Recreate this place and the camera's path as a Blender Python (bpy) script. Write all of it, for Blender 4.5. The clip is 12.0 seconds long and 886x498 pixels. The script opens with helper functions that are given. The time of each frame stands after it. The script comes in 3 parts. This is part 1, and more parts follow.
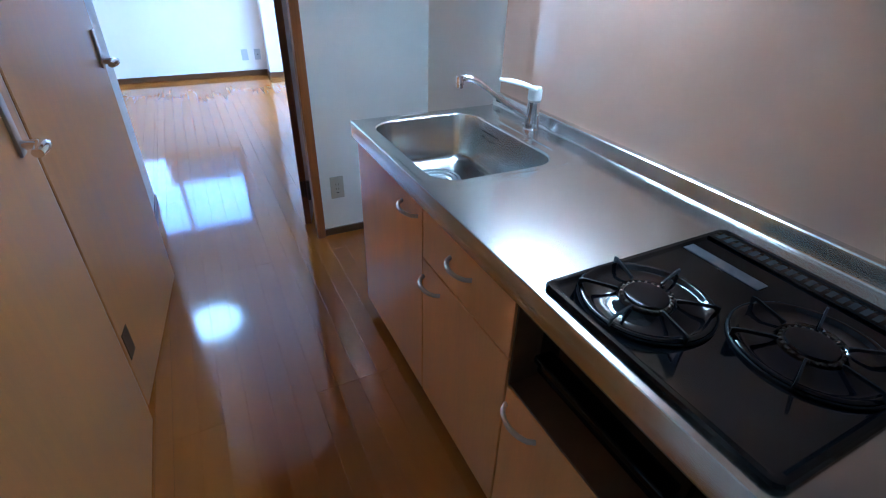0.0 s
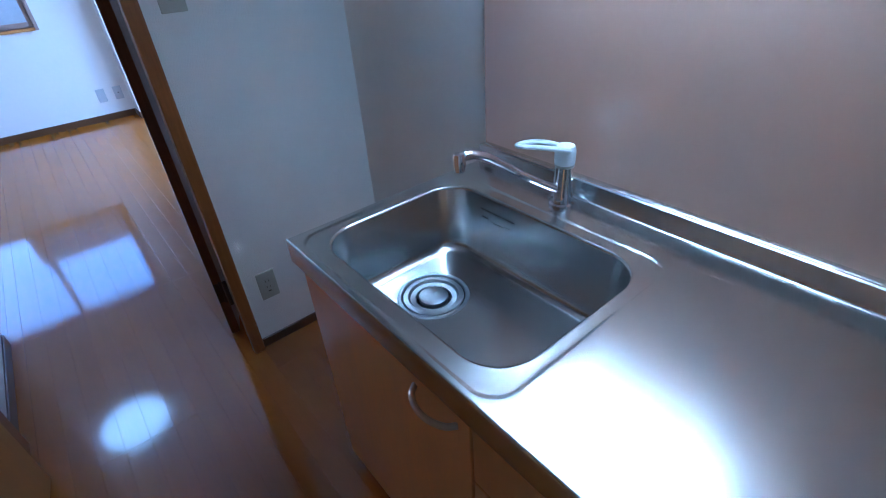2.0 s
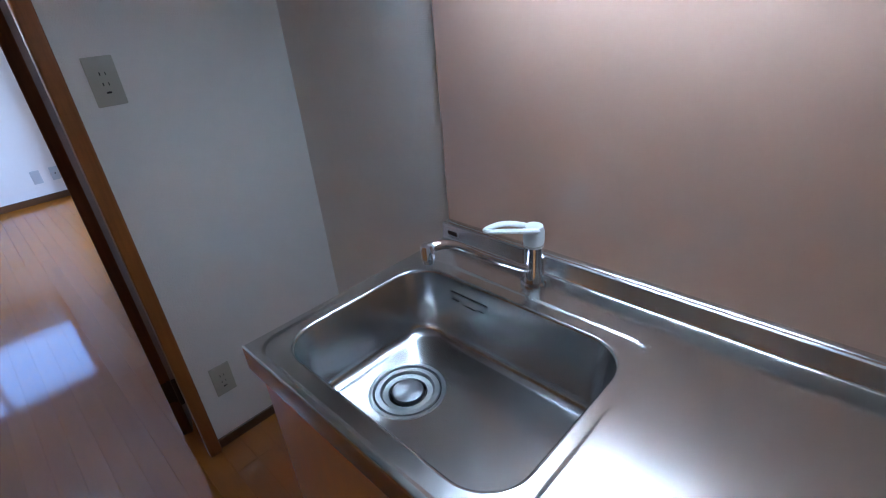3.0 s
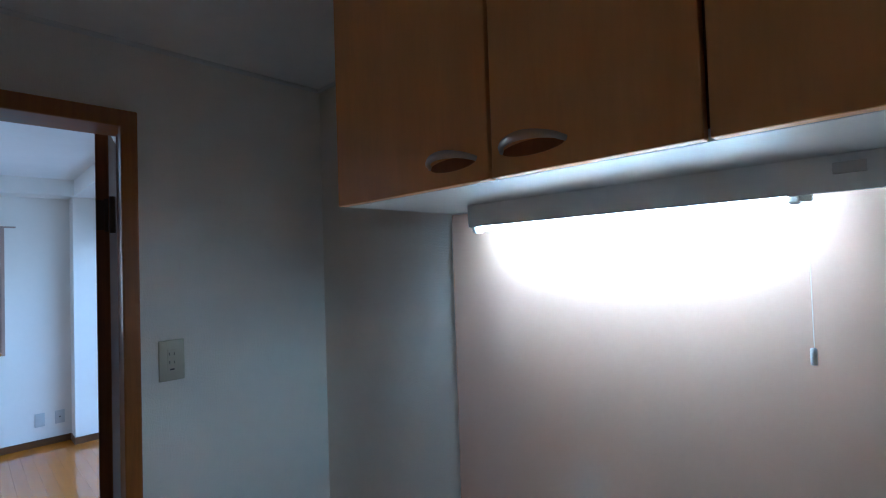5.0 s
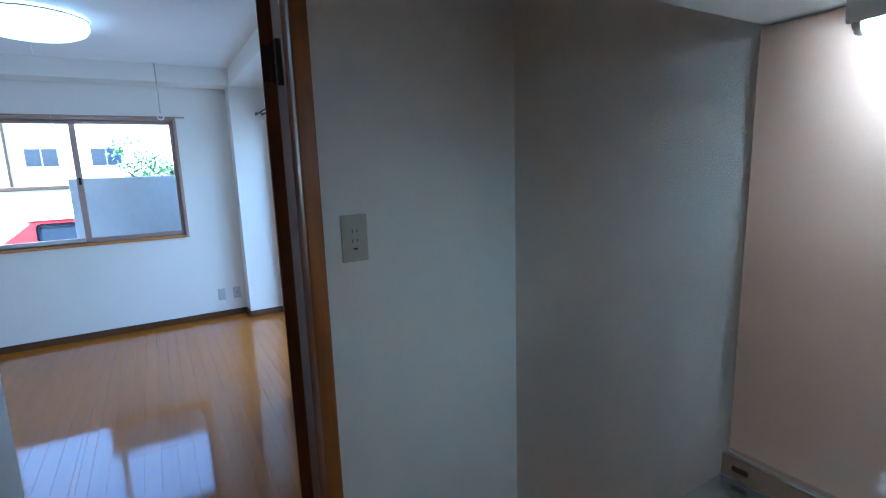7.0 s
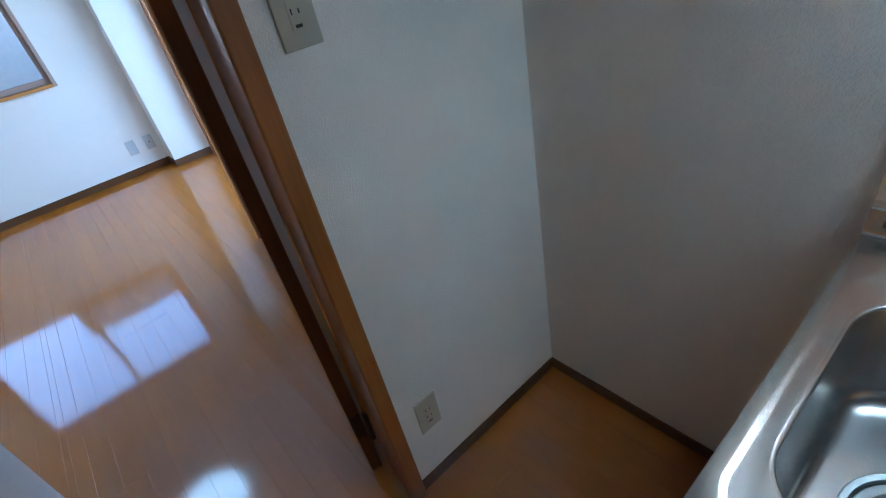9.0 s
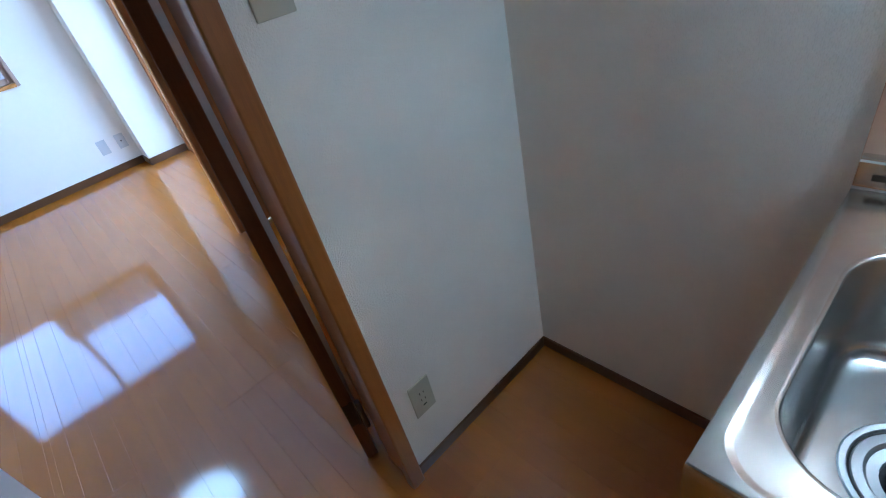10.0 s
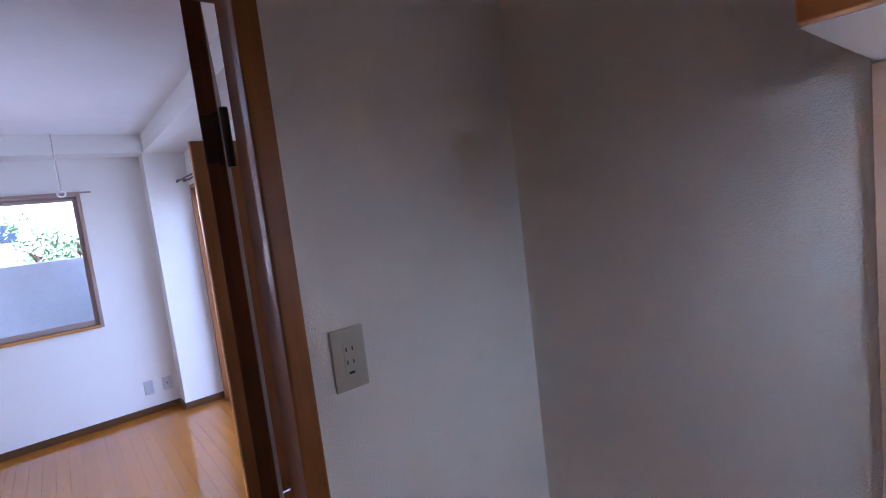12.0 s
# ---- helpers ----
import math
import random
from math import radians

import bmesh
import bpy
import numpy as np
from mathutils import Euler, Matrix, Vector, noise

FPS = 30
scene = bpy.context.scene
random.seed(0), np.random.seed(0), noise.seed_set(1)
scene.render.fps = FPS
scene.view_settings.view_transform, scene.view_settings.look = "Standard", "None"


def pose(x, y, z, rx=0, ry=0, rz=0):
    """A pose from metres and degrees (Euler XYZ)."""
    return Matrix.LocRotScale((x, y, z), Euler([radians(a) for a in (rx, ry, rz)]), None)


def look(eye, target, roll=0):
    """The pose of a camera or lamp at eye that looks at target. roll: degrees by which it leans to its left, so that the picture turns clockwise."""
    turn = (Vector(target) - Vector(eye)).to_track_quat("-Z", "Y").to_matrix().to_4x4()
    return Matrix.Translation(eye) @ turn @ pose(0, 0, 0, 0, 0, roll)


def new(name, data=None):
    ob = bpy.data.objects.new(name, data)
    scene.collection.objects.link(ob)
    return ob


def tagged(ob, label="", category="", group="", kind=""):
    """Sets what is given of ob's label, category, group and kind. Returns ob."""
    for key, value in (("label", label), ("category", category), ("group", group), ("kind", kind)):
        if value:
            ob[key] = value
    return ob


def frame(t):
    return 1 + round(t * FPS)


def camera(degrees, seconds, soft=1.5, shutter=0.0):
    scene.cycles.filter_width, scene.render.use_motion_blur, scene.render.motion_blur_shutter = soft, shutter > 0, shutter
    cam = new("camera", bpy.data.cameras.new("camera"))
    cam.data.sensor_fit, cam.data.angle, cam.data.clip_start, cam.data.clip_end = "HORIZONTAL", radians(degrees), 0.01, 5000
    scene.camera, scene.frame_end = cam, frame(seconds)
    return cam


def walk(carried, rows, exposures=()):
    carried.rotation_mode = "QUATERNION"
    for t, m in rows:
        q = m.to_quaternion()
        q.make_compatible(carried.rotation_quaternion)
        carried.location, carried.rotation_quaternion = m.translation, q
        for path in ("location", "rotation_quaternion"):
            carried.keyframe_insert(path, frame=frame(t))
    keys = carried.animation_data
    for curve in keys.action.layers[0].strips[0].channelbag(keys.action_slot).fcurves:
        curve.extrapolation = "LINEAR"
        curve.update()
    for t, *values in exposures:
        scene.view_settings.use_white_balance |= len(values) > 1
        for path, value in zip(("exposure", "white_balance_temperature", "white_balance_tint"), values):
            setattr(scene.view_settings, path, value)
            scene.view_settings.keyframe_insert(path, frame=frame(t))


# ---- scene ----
cam = camera(85.3, 12.0, soft=1.1)
PATH = [
    (0, (-0.457, -1.608, 1.332), (0.323, -0.099, 0.277), 1.7),
    (0.5, (-0.41, -1.368, 1.321), (0.427, 0.121, 0.281), 1.1),
    (1, (-0.385, -1.247, 1.355), (0.525, 0.189, 0.302), -0.1),
    (1.5, (-0.325, -1.055, 1.368), (0.642, 0.317, 0.281), -2.6),
    (2, (-0.279, -0.911, 1.363), (0.742, 0.405, 0.256), -4.1),
    (2.5, (-0.223, -0.833, 1.367), (0.825, 0.433, 0.228), -6.9),
    (3, (-0.233, -0.835, 1.403), (0.994, 0.44, 0.47), -5.1),
    (3.4, (-0.255, -0.87, 1.455), (1.127, 0.405, 0.772), -3.3),
    (3.7, (-0.28, -0.902, 1.491), (1.197, 0.364, 1.028), -2.3),
    (5.3, (-0.377, -0.913, 1.542), (1.015, 0.521, 1.623), -1.0),
    (5.5, (-0.388, -0.886, 1.532), (0.958, 0.593, 1.567), -1.0),
    (6, (-0.374, -0.772, 1.49), (0.852, 0.806, 1.408), -0.8),
    (6.5, (-0.329, -0.609, 1.474), (0.741, 1.067, 1.254), -1.0),
    (7, (-0.336, -0.471, 1.45), (0.672, 1.222, 1.107), -1.9),
    (7.2, (-0.344, -0.415, 1.448), (0.657, 1.271, 1.052), -2.2),
    (8.8, (-0.265, -0.111, 1.365), (0.712, 1.304, 0.343), -11.2),
    (9, (-0.27, -0.092, 1.343), (0.674, 1.274, 0.229), -12.8),
    (9.5, (-0.284, -0.082, 1.302), (0.608, 1.203, 0.056), -15.5),
    (10, (-0.279, -0.082, 1.308), (0.693, 1.232, 0.154), -14.3),
    (10.5, (-0.294, -0.091, 1.372), (0.818, 1.301, 0.465), -11.5),
    (11, (-0.306, -0.117, 1.471), (0.928, 1.344, 0.885), -9.5),
    (11.2, (-0.313, -0.129, 1.507), (0.956, 1.351, 1.057), -8.8),
    (11.5, (-0.31, -0.138, 1.533), (0.985, 1.368, 1.295), -7.3),
    (12, (-0.312, -0.142, 1.549), (0.934, 1.41, 1.353), -6.8),
]
EXPOSURES = [(0, 4.0, 4350, 4), (0.5, 3.8, 4200, 5), (1.0, 3.55, 4100, 5), (1.5, 3.35, 4080, 7), (2.0, 3.2, 4120, 9), (2.5, 3.1, 4350, 12),
             (3.0, 3.05, 4900, 14), (3.5, 2.95, 5400, 14), (3.7, 2.85, 5250, 11), (5.3, 2.7, 4450, 0), (6.5, 2.65, 4450, -1), (7.2, 2.9, 4600, -1),
             (8.8, 3.2, 4800, 1), (9.5, 3.42, 4800, 1), (10.0, 3.6, 4800, 4), (10.5, 3.5, 4900, 9), (11.2, 3.2, 5050, 22), (12.0, 3.1, 5100, 27)]
walk(cam, [(t, look(eye, target, roll)) for t, eye, target, roll in PATH], EXPOSURES)


# ---- light ----
world = bpy.data.worlds.new("World")
scene.world = world
world.use_nodes = True
wn = world.node_tree
sky = wn.nodes.new("ShaderNodeTexSky")
sky.sky_type, sky.sun_disc = "NISHITA", False
sky.sun_elevation, sky.sun_rotation = radians(58.3), radians(219)
sky.dust_density = 3.0
wn.nodes["Background"].inputs["Strength"].default_value = 0.15
wn.links.new(sky.outputs["Color"], wn.nodes["Background"].inputs["Color"])


def lamp(name, kind, m, energy, color, **size):
    data = bpy.data.lights.new(name, kind)
    data.energy, data.color = energy, color
    if kind == "SUN":
        data.angle = radians(0.5)
    else:
        data.shape, data.size, data.size_y = "RECTANGLE", size["w"], size["h"]
    ob = new(name, data)
    ob.matrix_world = m
    return tagged(ob, kind="structure")


lamp("sun", "SUN", look((-4.5, -5.5, 11.5), (0, 0, 0)), 5.0, (1.0, 0.95, 0.88))


# daylight entering by the balcony door in the living room's side wall
lamp("balcony_daylight", "AREA", look((0.80, 3.6, 1.05), (-1.0, 3.6, 0.85)), 1.75, (0.66, 0.82, 1.0), w=1.6, h=1.8)


# ---- materials ----
def material(name, color, rough=0.5, metal=0.0, vary=0.06, scale=8.0, bump=0.0, bump_scale=400.0, stretch=(1, 1, 1),
             rand=0.0, coat=0.0, rough_vary=0.0, emit=0.0, emit_color=(1, 1, 1), bump_dist=0.001, grain=None, ior=1.45):
    m = bpy.data.materials.new(name)
    m.use_nodes = True
    t = m.node_tree
    b = t.nodes["Principled BSDF"]
    b.inputs["Roughness"].default_value, b.inputs["Metallic"].default_value = rough, metal
    b.inputs["Coat Weight"].default_value = coat
    b.inputs["Coat Roughness"].default_value = 0.06
    b.inputs["IOR"].default_value = ior
    co = t.nodes.new("ShaderNodeTexCoord")
    mp = t.nodes.new("ShaderNodeMapping")
    mp.inputs["Scale"].default_value = stretch
    t.links.new(co.outputs["Object"], mp.inputs["Vector"])
    vec = mp.outputs["Vector"]
    if rand:
        info = t.nodes.new("ShaderNodeObjectInfo")
        off = t.nodes.new("ShaderNodeVectorMath")
        off.operation = "MULTIPLY_ADD"
        t.links.new(info.outputs["Random"], off.inputs[0])
        off.inputs[1].default_value = (37, 19, 11)
        t.links.new(vec, off.inputs[2])
        vec = off.outputs[0]
    n1 = t.nodes.new("ShaderNodeTexNoise")
    n1.inputs["Scale"].default_value, n1.inputs["Detail"].default_value = scale, 5
    t.links.new(vec, n1.inputs["Vector"])
    n2 = t.nodes.new("ShaderNodeTexNoise")
    n2.inputs["Scale"].default_value, n2.inputs["Detail"].default_value = scale * 9, 3
    t.links.new(vec, n2.inputs["Vector"])
    mx = t.nodes.new("ShaderNodeMath")
    mx.operation = "MULTIPLY_ADD"
    mx.inputs[1].default_value = 0.45
    t.links.new(n2.outputs["Fac"], mx.inputs[0])
    t.links.new(n1.outputs["Fac"], mx.inputs[2])
    fac = mx.outputs[0]
    if rand:
        ad = t.nodes.new("ShaderNodeMath")
        ad.operation = "MULTIPLY_ADD"
        ad.inputs[1].default_value = rand
        t.links.new(info.outputs["Random"], ad.inputs[0])
        t.links.new(fac, ad.inputs[2])
        fac = ad.outputs[0]
    ramp = t.nodes.new("ShaderNodeMapRange")
    ramp.inputs["From Min"].default_value, ramp.inputs["From Max"].default_value = 0.35, 1.1 + rand
    ramp.inputs["To Min"].default_value, ramp.inputs["To Max"].default_value = 1 - vary, 1 + vary
    t.links.new(fac, ramp.inputs["Value"])
    mul = t.nodes.new("ShaderNodeVectorMath")
    mul.operation = "SCALE"
    mul.inputs[0].default_value = color
    t.links.new(ramp.outputs["Result"], mul.inputs["Scale"])
    t.links.new(mul.outputs[0], b.inputs["Base Color"])
    if rough_vary:
        rr = t.nodes.new("ShaderNodeMapRange")
        rr.inputs["From Min"].default_value, rr.inputs["From Max"].default_value = 0.4, 1.0
        rr.inputs["To Min"].default_value, rr.inputs["To Max"].default_value = max(0.02, rough - rough_vary), rough + rough_vary
        t.links.new(mx.outputs[0], rr.inputs["Value"])
        t.links.new(rr.outputs["Result"], b.inputs["Roughness"])
    if bump:
        nb = t.nodes.new("ShaderNodeTexNoise")
        nb.inputs["Scale"].default_value, nb.inputs["Detail"].default_value = bump_scale, 2
        t.links.new(vec if grain else co.outputs["Object"], nb.inputs["Vector"])
        bp = t.nodes.new("ShaderNodeBump")
        bp.inputs["Strength"].default_value, bp.inputs["Distance"].default_value = bump, bump_dist
        t.links.new(nb.outputs["Fac"], bp.inputs["Height"])
        t.links.new(bp.outputs["Normal"], b.inputs["Normal"])
    if emit:
        b.inputs["Emission Color"].default_value = (*emit_color, 1)
        b.inputs["Emission Strength"].default_value = emit
    return m


def cloth_paper(name, color):
    """White vinyl wallpaper embossed like coarse woven cloth."""
    m = material(name, color, 0.68, vary=0.03, scale=3)
    t = m.node_tree
    b = t.nodes["Principled BSDF"]
    co = t.nodes.new("ShaderNodeTexCoord")
    mp = t.nodes.new("ShaderNodeMapping")
    mp.inputs["Scale"].default_value = (330, 330, 225)
    t.links.new(co.outputs["Object"], mp.inputs["Vector"])
    cells = t.nodes.new("ShaderNodeTexVoronoi")
    cells.inputs["Scale"].default_value, cells.inputs["Randomness"].default_value = 1.0, 0.6
    t.links.new(mp.outputs["Vector"], cells.inputs["Vector"])
    inv = t.nodes.new("ShaderNodeMath")
    inv.operation = "SUBTRACT"
    inv.inputs[0].default_value = 1.0
    t.links.new(cells.outputs["Distance"], inv.inputs[1])
    total = inv.outputs[0]
    bp = t.nodes.new("ShaderNodeBump")
    bp.inputs["Strength"].default_value, bp.inputs["Distance"].default_value = 1.0, 0.0013
    t.links.new(total, bp.inputs["Height"])
    t.links.new(bp.outputs["Normal"], b.inputs["Normal"])
    return m


def glass(name, color=(1, 1, 1), rough=0.0):
    m = bpy.data.materials.new(name)
    m.use_nodes = True
    t = m.node_tree
    b = t.nodes["Principled BSDF"]
    b.inputs["Base Color"].default_value = (*color, 1)
    b.inputs["Roughness"].default_value = rough
    b.inputs["Transmission Weight"].default_value = 1.0
    b.inputs["IOR"].default_value = 1.1
    return m


PAPER = cloth_paper("wallpaper", (0.88, 0.83, 0.765))
CEIL = material("ceiling_paper", (0.87, 0.84, 0.81), 0.7, vary=0.04, scale=4, bump=0.3, bump_scale=500)
PANEL = material("kitchen_panel", (0.70, 0.45, 0.325), 0.015, vary=0.03, scale=2, ior=2.2)
STEEL = material("brushed_steel", (0.67, 0.67, 0.65), 0.23, 1.0, vary=0.03, scale=0.7)
BOWL = material("sink_steel", (0.56, 0.56, 0.55), 0.24, 1.0, vary=0.03, scale=0.7)
DULL = material("dull_steel", (0.42, 0.43, 0.44), 0.42, 1.0, vary=0.03, scale=0.7)
CHROME = material("chrome", (0.82, 0.82, 0.84), 0.07, 1.0, vary=0.02)
SATIN = material("satin_nickel", (0.50, 0.46, 0.41), 0.33, 1.0, vary=0.04)
DARK_METAL = material("dark_bronze", (0.10, 0.07, 0.05), 0.4, 0.8, vary=0.1)
LAMINATE = material("wood_laminate", (0.75, 0.36, 0.118), 0.34, vary=0.12, scale=4, stretch=(3, 3, 0.4), bump=0.06, bump_scale=260, rough_vary=0.05)
DOOR_WOOD = material("door_veneer", (0.50, 0.235, 0.07), 0.33, vary=0.13, scale=5, stretch=(6, 6, 0.5), bump=0.05, bump_scale=240, rough_vary=0.05)
TRIM_WOOD = material("trim_wood", (0.30, 0.105, 0.019), 0.42, vary=0.25, scale=9, stretch=(9, 9, 0.5), bump=0.08, bump_scale=200, rough_vary=0.06)
DARK_WOOD = material("dark_door_wood", (0.20, 0.075, 0.02), 0.38, vary=0.25, scale=9, stretch=(9, 9, 0.5), bump=0.06, bump_scale=200)
# Skirting wood; on the wall-cabinet carcasses its dark tone paints the door gaps' shade.
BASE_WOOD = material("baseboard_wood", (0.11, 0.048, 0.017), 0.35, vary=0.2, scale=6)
FLOOR_WOOD = material("floor_board", (0.37, 0.125, 0.0115), 0.08, vary=0.14, scale=5, stretch=(5, 0.6, 5), rand=0.35, rough_vary=0.008, ior=1.87)
GROOVE = material("floor_groove", (0.25, 0.085, 0.010), 0.45)
BLACK = material("black_enamel", (0.003, 0.0035, 0.005), 0.07, vary=0.1, ior=1.36)
ENAMEL = material("burner_enamel", (0.004, 0.004, 0.006), 0.06, vary=0.2, scale=30, ior=1.42, rough_vary=0.02)
SOOT = material("cast_iron", (0.006, 0.006, 0.007), 0.38, vary=0.3, scale=40, ior=1.3)
BLACK_MATT = material("black_cavity", (0.008, 0.007, 0.006), 0.6)
WHITE_PLASTIC = material("white_plastic", (0.86, 0.86, 0.84), 0.3, vary=0.03)
CREAM_PLASTIC = material("cream_plastic", (0.50, 0.46, 0.36), 0.35, vary=0.04)
GREY_PLASTIC = material("grey_plastic", (0.58, 0.58, 0.57), 0.35, vary=0.04)
SLOT = material("dark_slot", (0.02, 0.018, 0.015), 0.6)
WHITE_BOARD = material("white_board", (0.74, 0.74, 0.72), 0.4, vary=0.03)
ALU = material("aluminium", (0.72, 0.72, 0.74), 0.22, 1.0, vary=0.04)
BRONZE_ALU = material("bronze_aluminium", (0.48, 0.35, 0.29), 0.35, 0.3, vary=0.05)
TUBE = material("fluorescent_tube", (0.9, 0.9, 0.9), 0.4, emit=9.6, emit_color=(0.77, 0.91, 0.94))
DIFFUSER = material("lamp_diffuser", (0.9, 0.9, 0.9), 0.4, emit=0.75, emit_color=(0.62, 0.82, 1.0))
GLASS = glass("window_glass")
CONCRETE = material("concrete", (0.58, 0.60, 0.62), 0.8, vary=0.12, scale=3, bump=0.2, bump_scale=120)
RENDER_WALL = material("render_wall", (0.72, 0.70, 0.66), 0.8, vary=0.06, scale=1.5)
FENCE = material("fence_board", (0.62, 0.68, 0.64), 0.6, vary=0.05, scale=1)
GROUND = material("asphalt", (0.07, 0.07, 0.07), 0.9, vary=0.2, scale=4, bump=0.3, bump_scale=60)
LEAF = material("leaf", (0.10, 0.17, 0.07), 0.5, vary=0.35, scale=3)
BARK = material("bark", (0.12, 0.08, 0.05), 0.85, vary=0.3, scale=9)
RED_PAINT = material("red_paint", (0.5, 0.025, 0.03), 0.2, coat=0.6)
DARK_GLASS = material("dark_glass", (0.02, 0.03, 0.05), 0.05, coat=0.5)
RUBBER = material("rubber", (0.015, 0.015, 0.015), 0.8)
LABEL_GREY = material("printed_strip", (0.22, 0.25, 0.30), 0.3, 0.9, vary=0.25, scale=60)


# ---- building helpers ----
def thing(name, label, category, base=(0, 0, 0), group="", kind=""):
    ob = new(name)
    ob.location = base
    ob.empty_display_size = 0.05
    return tagged(ob, label, category, group, kind)


def part(name, bm, mat, parent=None, label="", smooth=False, angle=38):
    """One mesh object; its vertices are in world metres, whatever its parent."""
    me = bpy.data.meshes.new(name)
    bmesh.ops.recalc_face_normals(bm, faces=bm.faces)
    bm.to_mesh(me)
    bm.free()
    me.materials.append(mat)
    if smooth:
        me.polygons.foreach_set("use_smooth", [True] * len(me.polygons))
        me.set_sharp_from_angle(angle=radians(angle))
    ob = new(name, me)
    if parent is not None:
        ob.parent = parent
        if parent.type == "EMPTY":
            ob.matrix_parent_inverse = Matrix.Translation(-parent.location)
    return tagged(ob, label)


def solid(name, bm, mat, label, category, group="", kind="", smooth=False):
    return tagged(part(name, bm, mat, smooth=smooth), label, category, group, kind)


def box(x0, x1, y0, y1, z0, z1, bevel=0.0, seg=2, bm=None):
    own = bmesh.new()
    bmesh.ops.create_cube(own, size=1.0)
    for v in own.verts:
        v.co = Vector(((x0 + x1) / 2 + v.co.x * (x1 - x0), (y0 + y1) / 2 + v.co.y * (y1 - y0), (z0 + z1) / 2 + v.co.z * (z1 - z0)))
    if bevel:
        bmesh.ops.bevel(own, geom=own.edges[:], offset=bevel, segments=seg, affect="EDGES", profile=0.5)
    return merge(bm, own)


def merge(bm, other):
    if bm is None:
        return other
    me = bpy.data.meshes.new("tmp")
    other.to_mesh(me)
    other.free()
    bm.from_mesh(me)
    bpy.data.meshes.remove(me)
    return bm


def turned(bm, m):
    bmesh.ops.transform(bm, matrix=m, verts=bm.verts)
    return bm


def tube(points, radius, seg=12, bm=None, flat=1.0):
    """A round rod swept along points; radius is one number or one for each point."""
    own = bmesh.new()
    pts = [Vector(p) for p in points]
    radii = radius if isinstance(radius, (list, tuple)) else [radius] * len(pts)
    rings, up = [], None
    for i, p in enumerate(pts):
        d = (pts[min(i + 1, len(pts) - 1)] - pts[max(i - 1, 0)]).normalized()
        if up is None:
            up = Vector((0, 0, 1)) if abs(d.z) < 0.9 else Vector((1, 0, 0))
        side = d.cross(up).normalized()
        up = side.cross(d).normalized()
        rings.append([own.verts.new(p + (side * math.cos(a) + up * math.sin(a) * flat) * radii[i])
                      for a in (2 * math.pi * k / seg for k in range(seg))])
    for a, b in zip(rings, rings[1:]):
        for k in range(seg):
            own.faces.new((a[k], a[(k + 1) % seg], b[(k + 1) % seg], b[k]))
    own.faces.new(rings[0])
    own.faces.new(rings[-1])
    return merge(bm, own)


def lathe(center, profile, seg=40, bm=None):
    """A turned shape: profile of (radius, height) about a vertical axis at center."""
    own = bmesh.new()
    c = Vector(center)
    rings = []
    for r, z in profile:
        if r < 1e-6:
            rings.append([own.verts.new(c + Vector((0, 0, z)))])
        else:
            rings.append([own.verts.new(c + Vector((r * math.cos(2 * math.pi * k / seg), r * math.sin(2 * math.pi * k / seg), z))) for k in range(seg)])
    for a, b in zip(rings, rings[1:]):
        for k in range(seg):
            j = (k + 1) % seg
            if len(a) == 1 and len(b) == 1:
                continue
            if len(a) == 1:
                own.faces.new((a[0], b[j], b[k]))
            elif len(b) == 1:
                own.faces.new((a[k], a[j], b[0]))
            else:
                own.faces.new((a[k], a[j], b[j], b[k]))
    return merge(bm, own)


def rr(x0, x1, y0, y1, r, n=8):
    """Points round a rectangle with rounded corners, anticlockwise."""
    out = []
    for cx, cy, a0 in ((x1 - r, y1 - r, 0), (x0 + r, y1 - r, 90), (x0 + r, y0 + r, 180), (x1 - r, y0 + r, 270)):
        for k in range(n + 1):
            a = radians(a0 + 90 * k / n)
            out.append((cx + r * math.cos(a), cy + r * math.sin(a)))
    return out


def loft(loops, cap_first=False, cap_last=False, bm=None):
    """Skin between loops of equally many points (x, y, z)."""
    own = bmesh.new()
    rings = [[own.verts.new(p) for p in l] for l in loops]
    for a, b in zip(rings, rings[1:]):
        for k in range(len(a)):
            j = (k + 1) % len(a)
            own.faces.new((a[k], a[j], b[j], b[k]))
    if cap_first:
        own.faces.new(rings[0])
    if cap_last:
        own.faces.new(rings[-1])
    return merge(bm, own)


def at_z(loop, z):
    return [(x, y, z) for x, y in loop]


# ---- the plan ----
XW, XL = 0.612, -0.83          # kitchen's side walls
YP, YP2 = 0.681, 0.785         # partition with the doorway
YB = -3.2                      # kitchen's end behind the walker
YF = 4.77                      # living room's far wall
XR, XRL = 0.70, -2.6           # living room's side walls
ZK, ZR = 2.205, 2.385          # ceilings
H = 0.825                      # worktop
PX = 0.605                     # face of the splash panel
DX0, DX1, DZ = -0.775, -0.035, 1.948   # clear doorway


def wall(name, *boxes, mat=PAPER, label="white wall with woven-textured vinyl wallpaper"):
    bm = None
    for b in boxes:
        bm = box(*b, bm=bm)
    return solid(name, bm, mat, label, "wall", kind="structure")


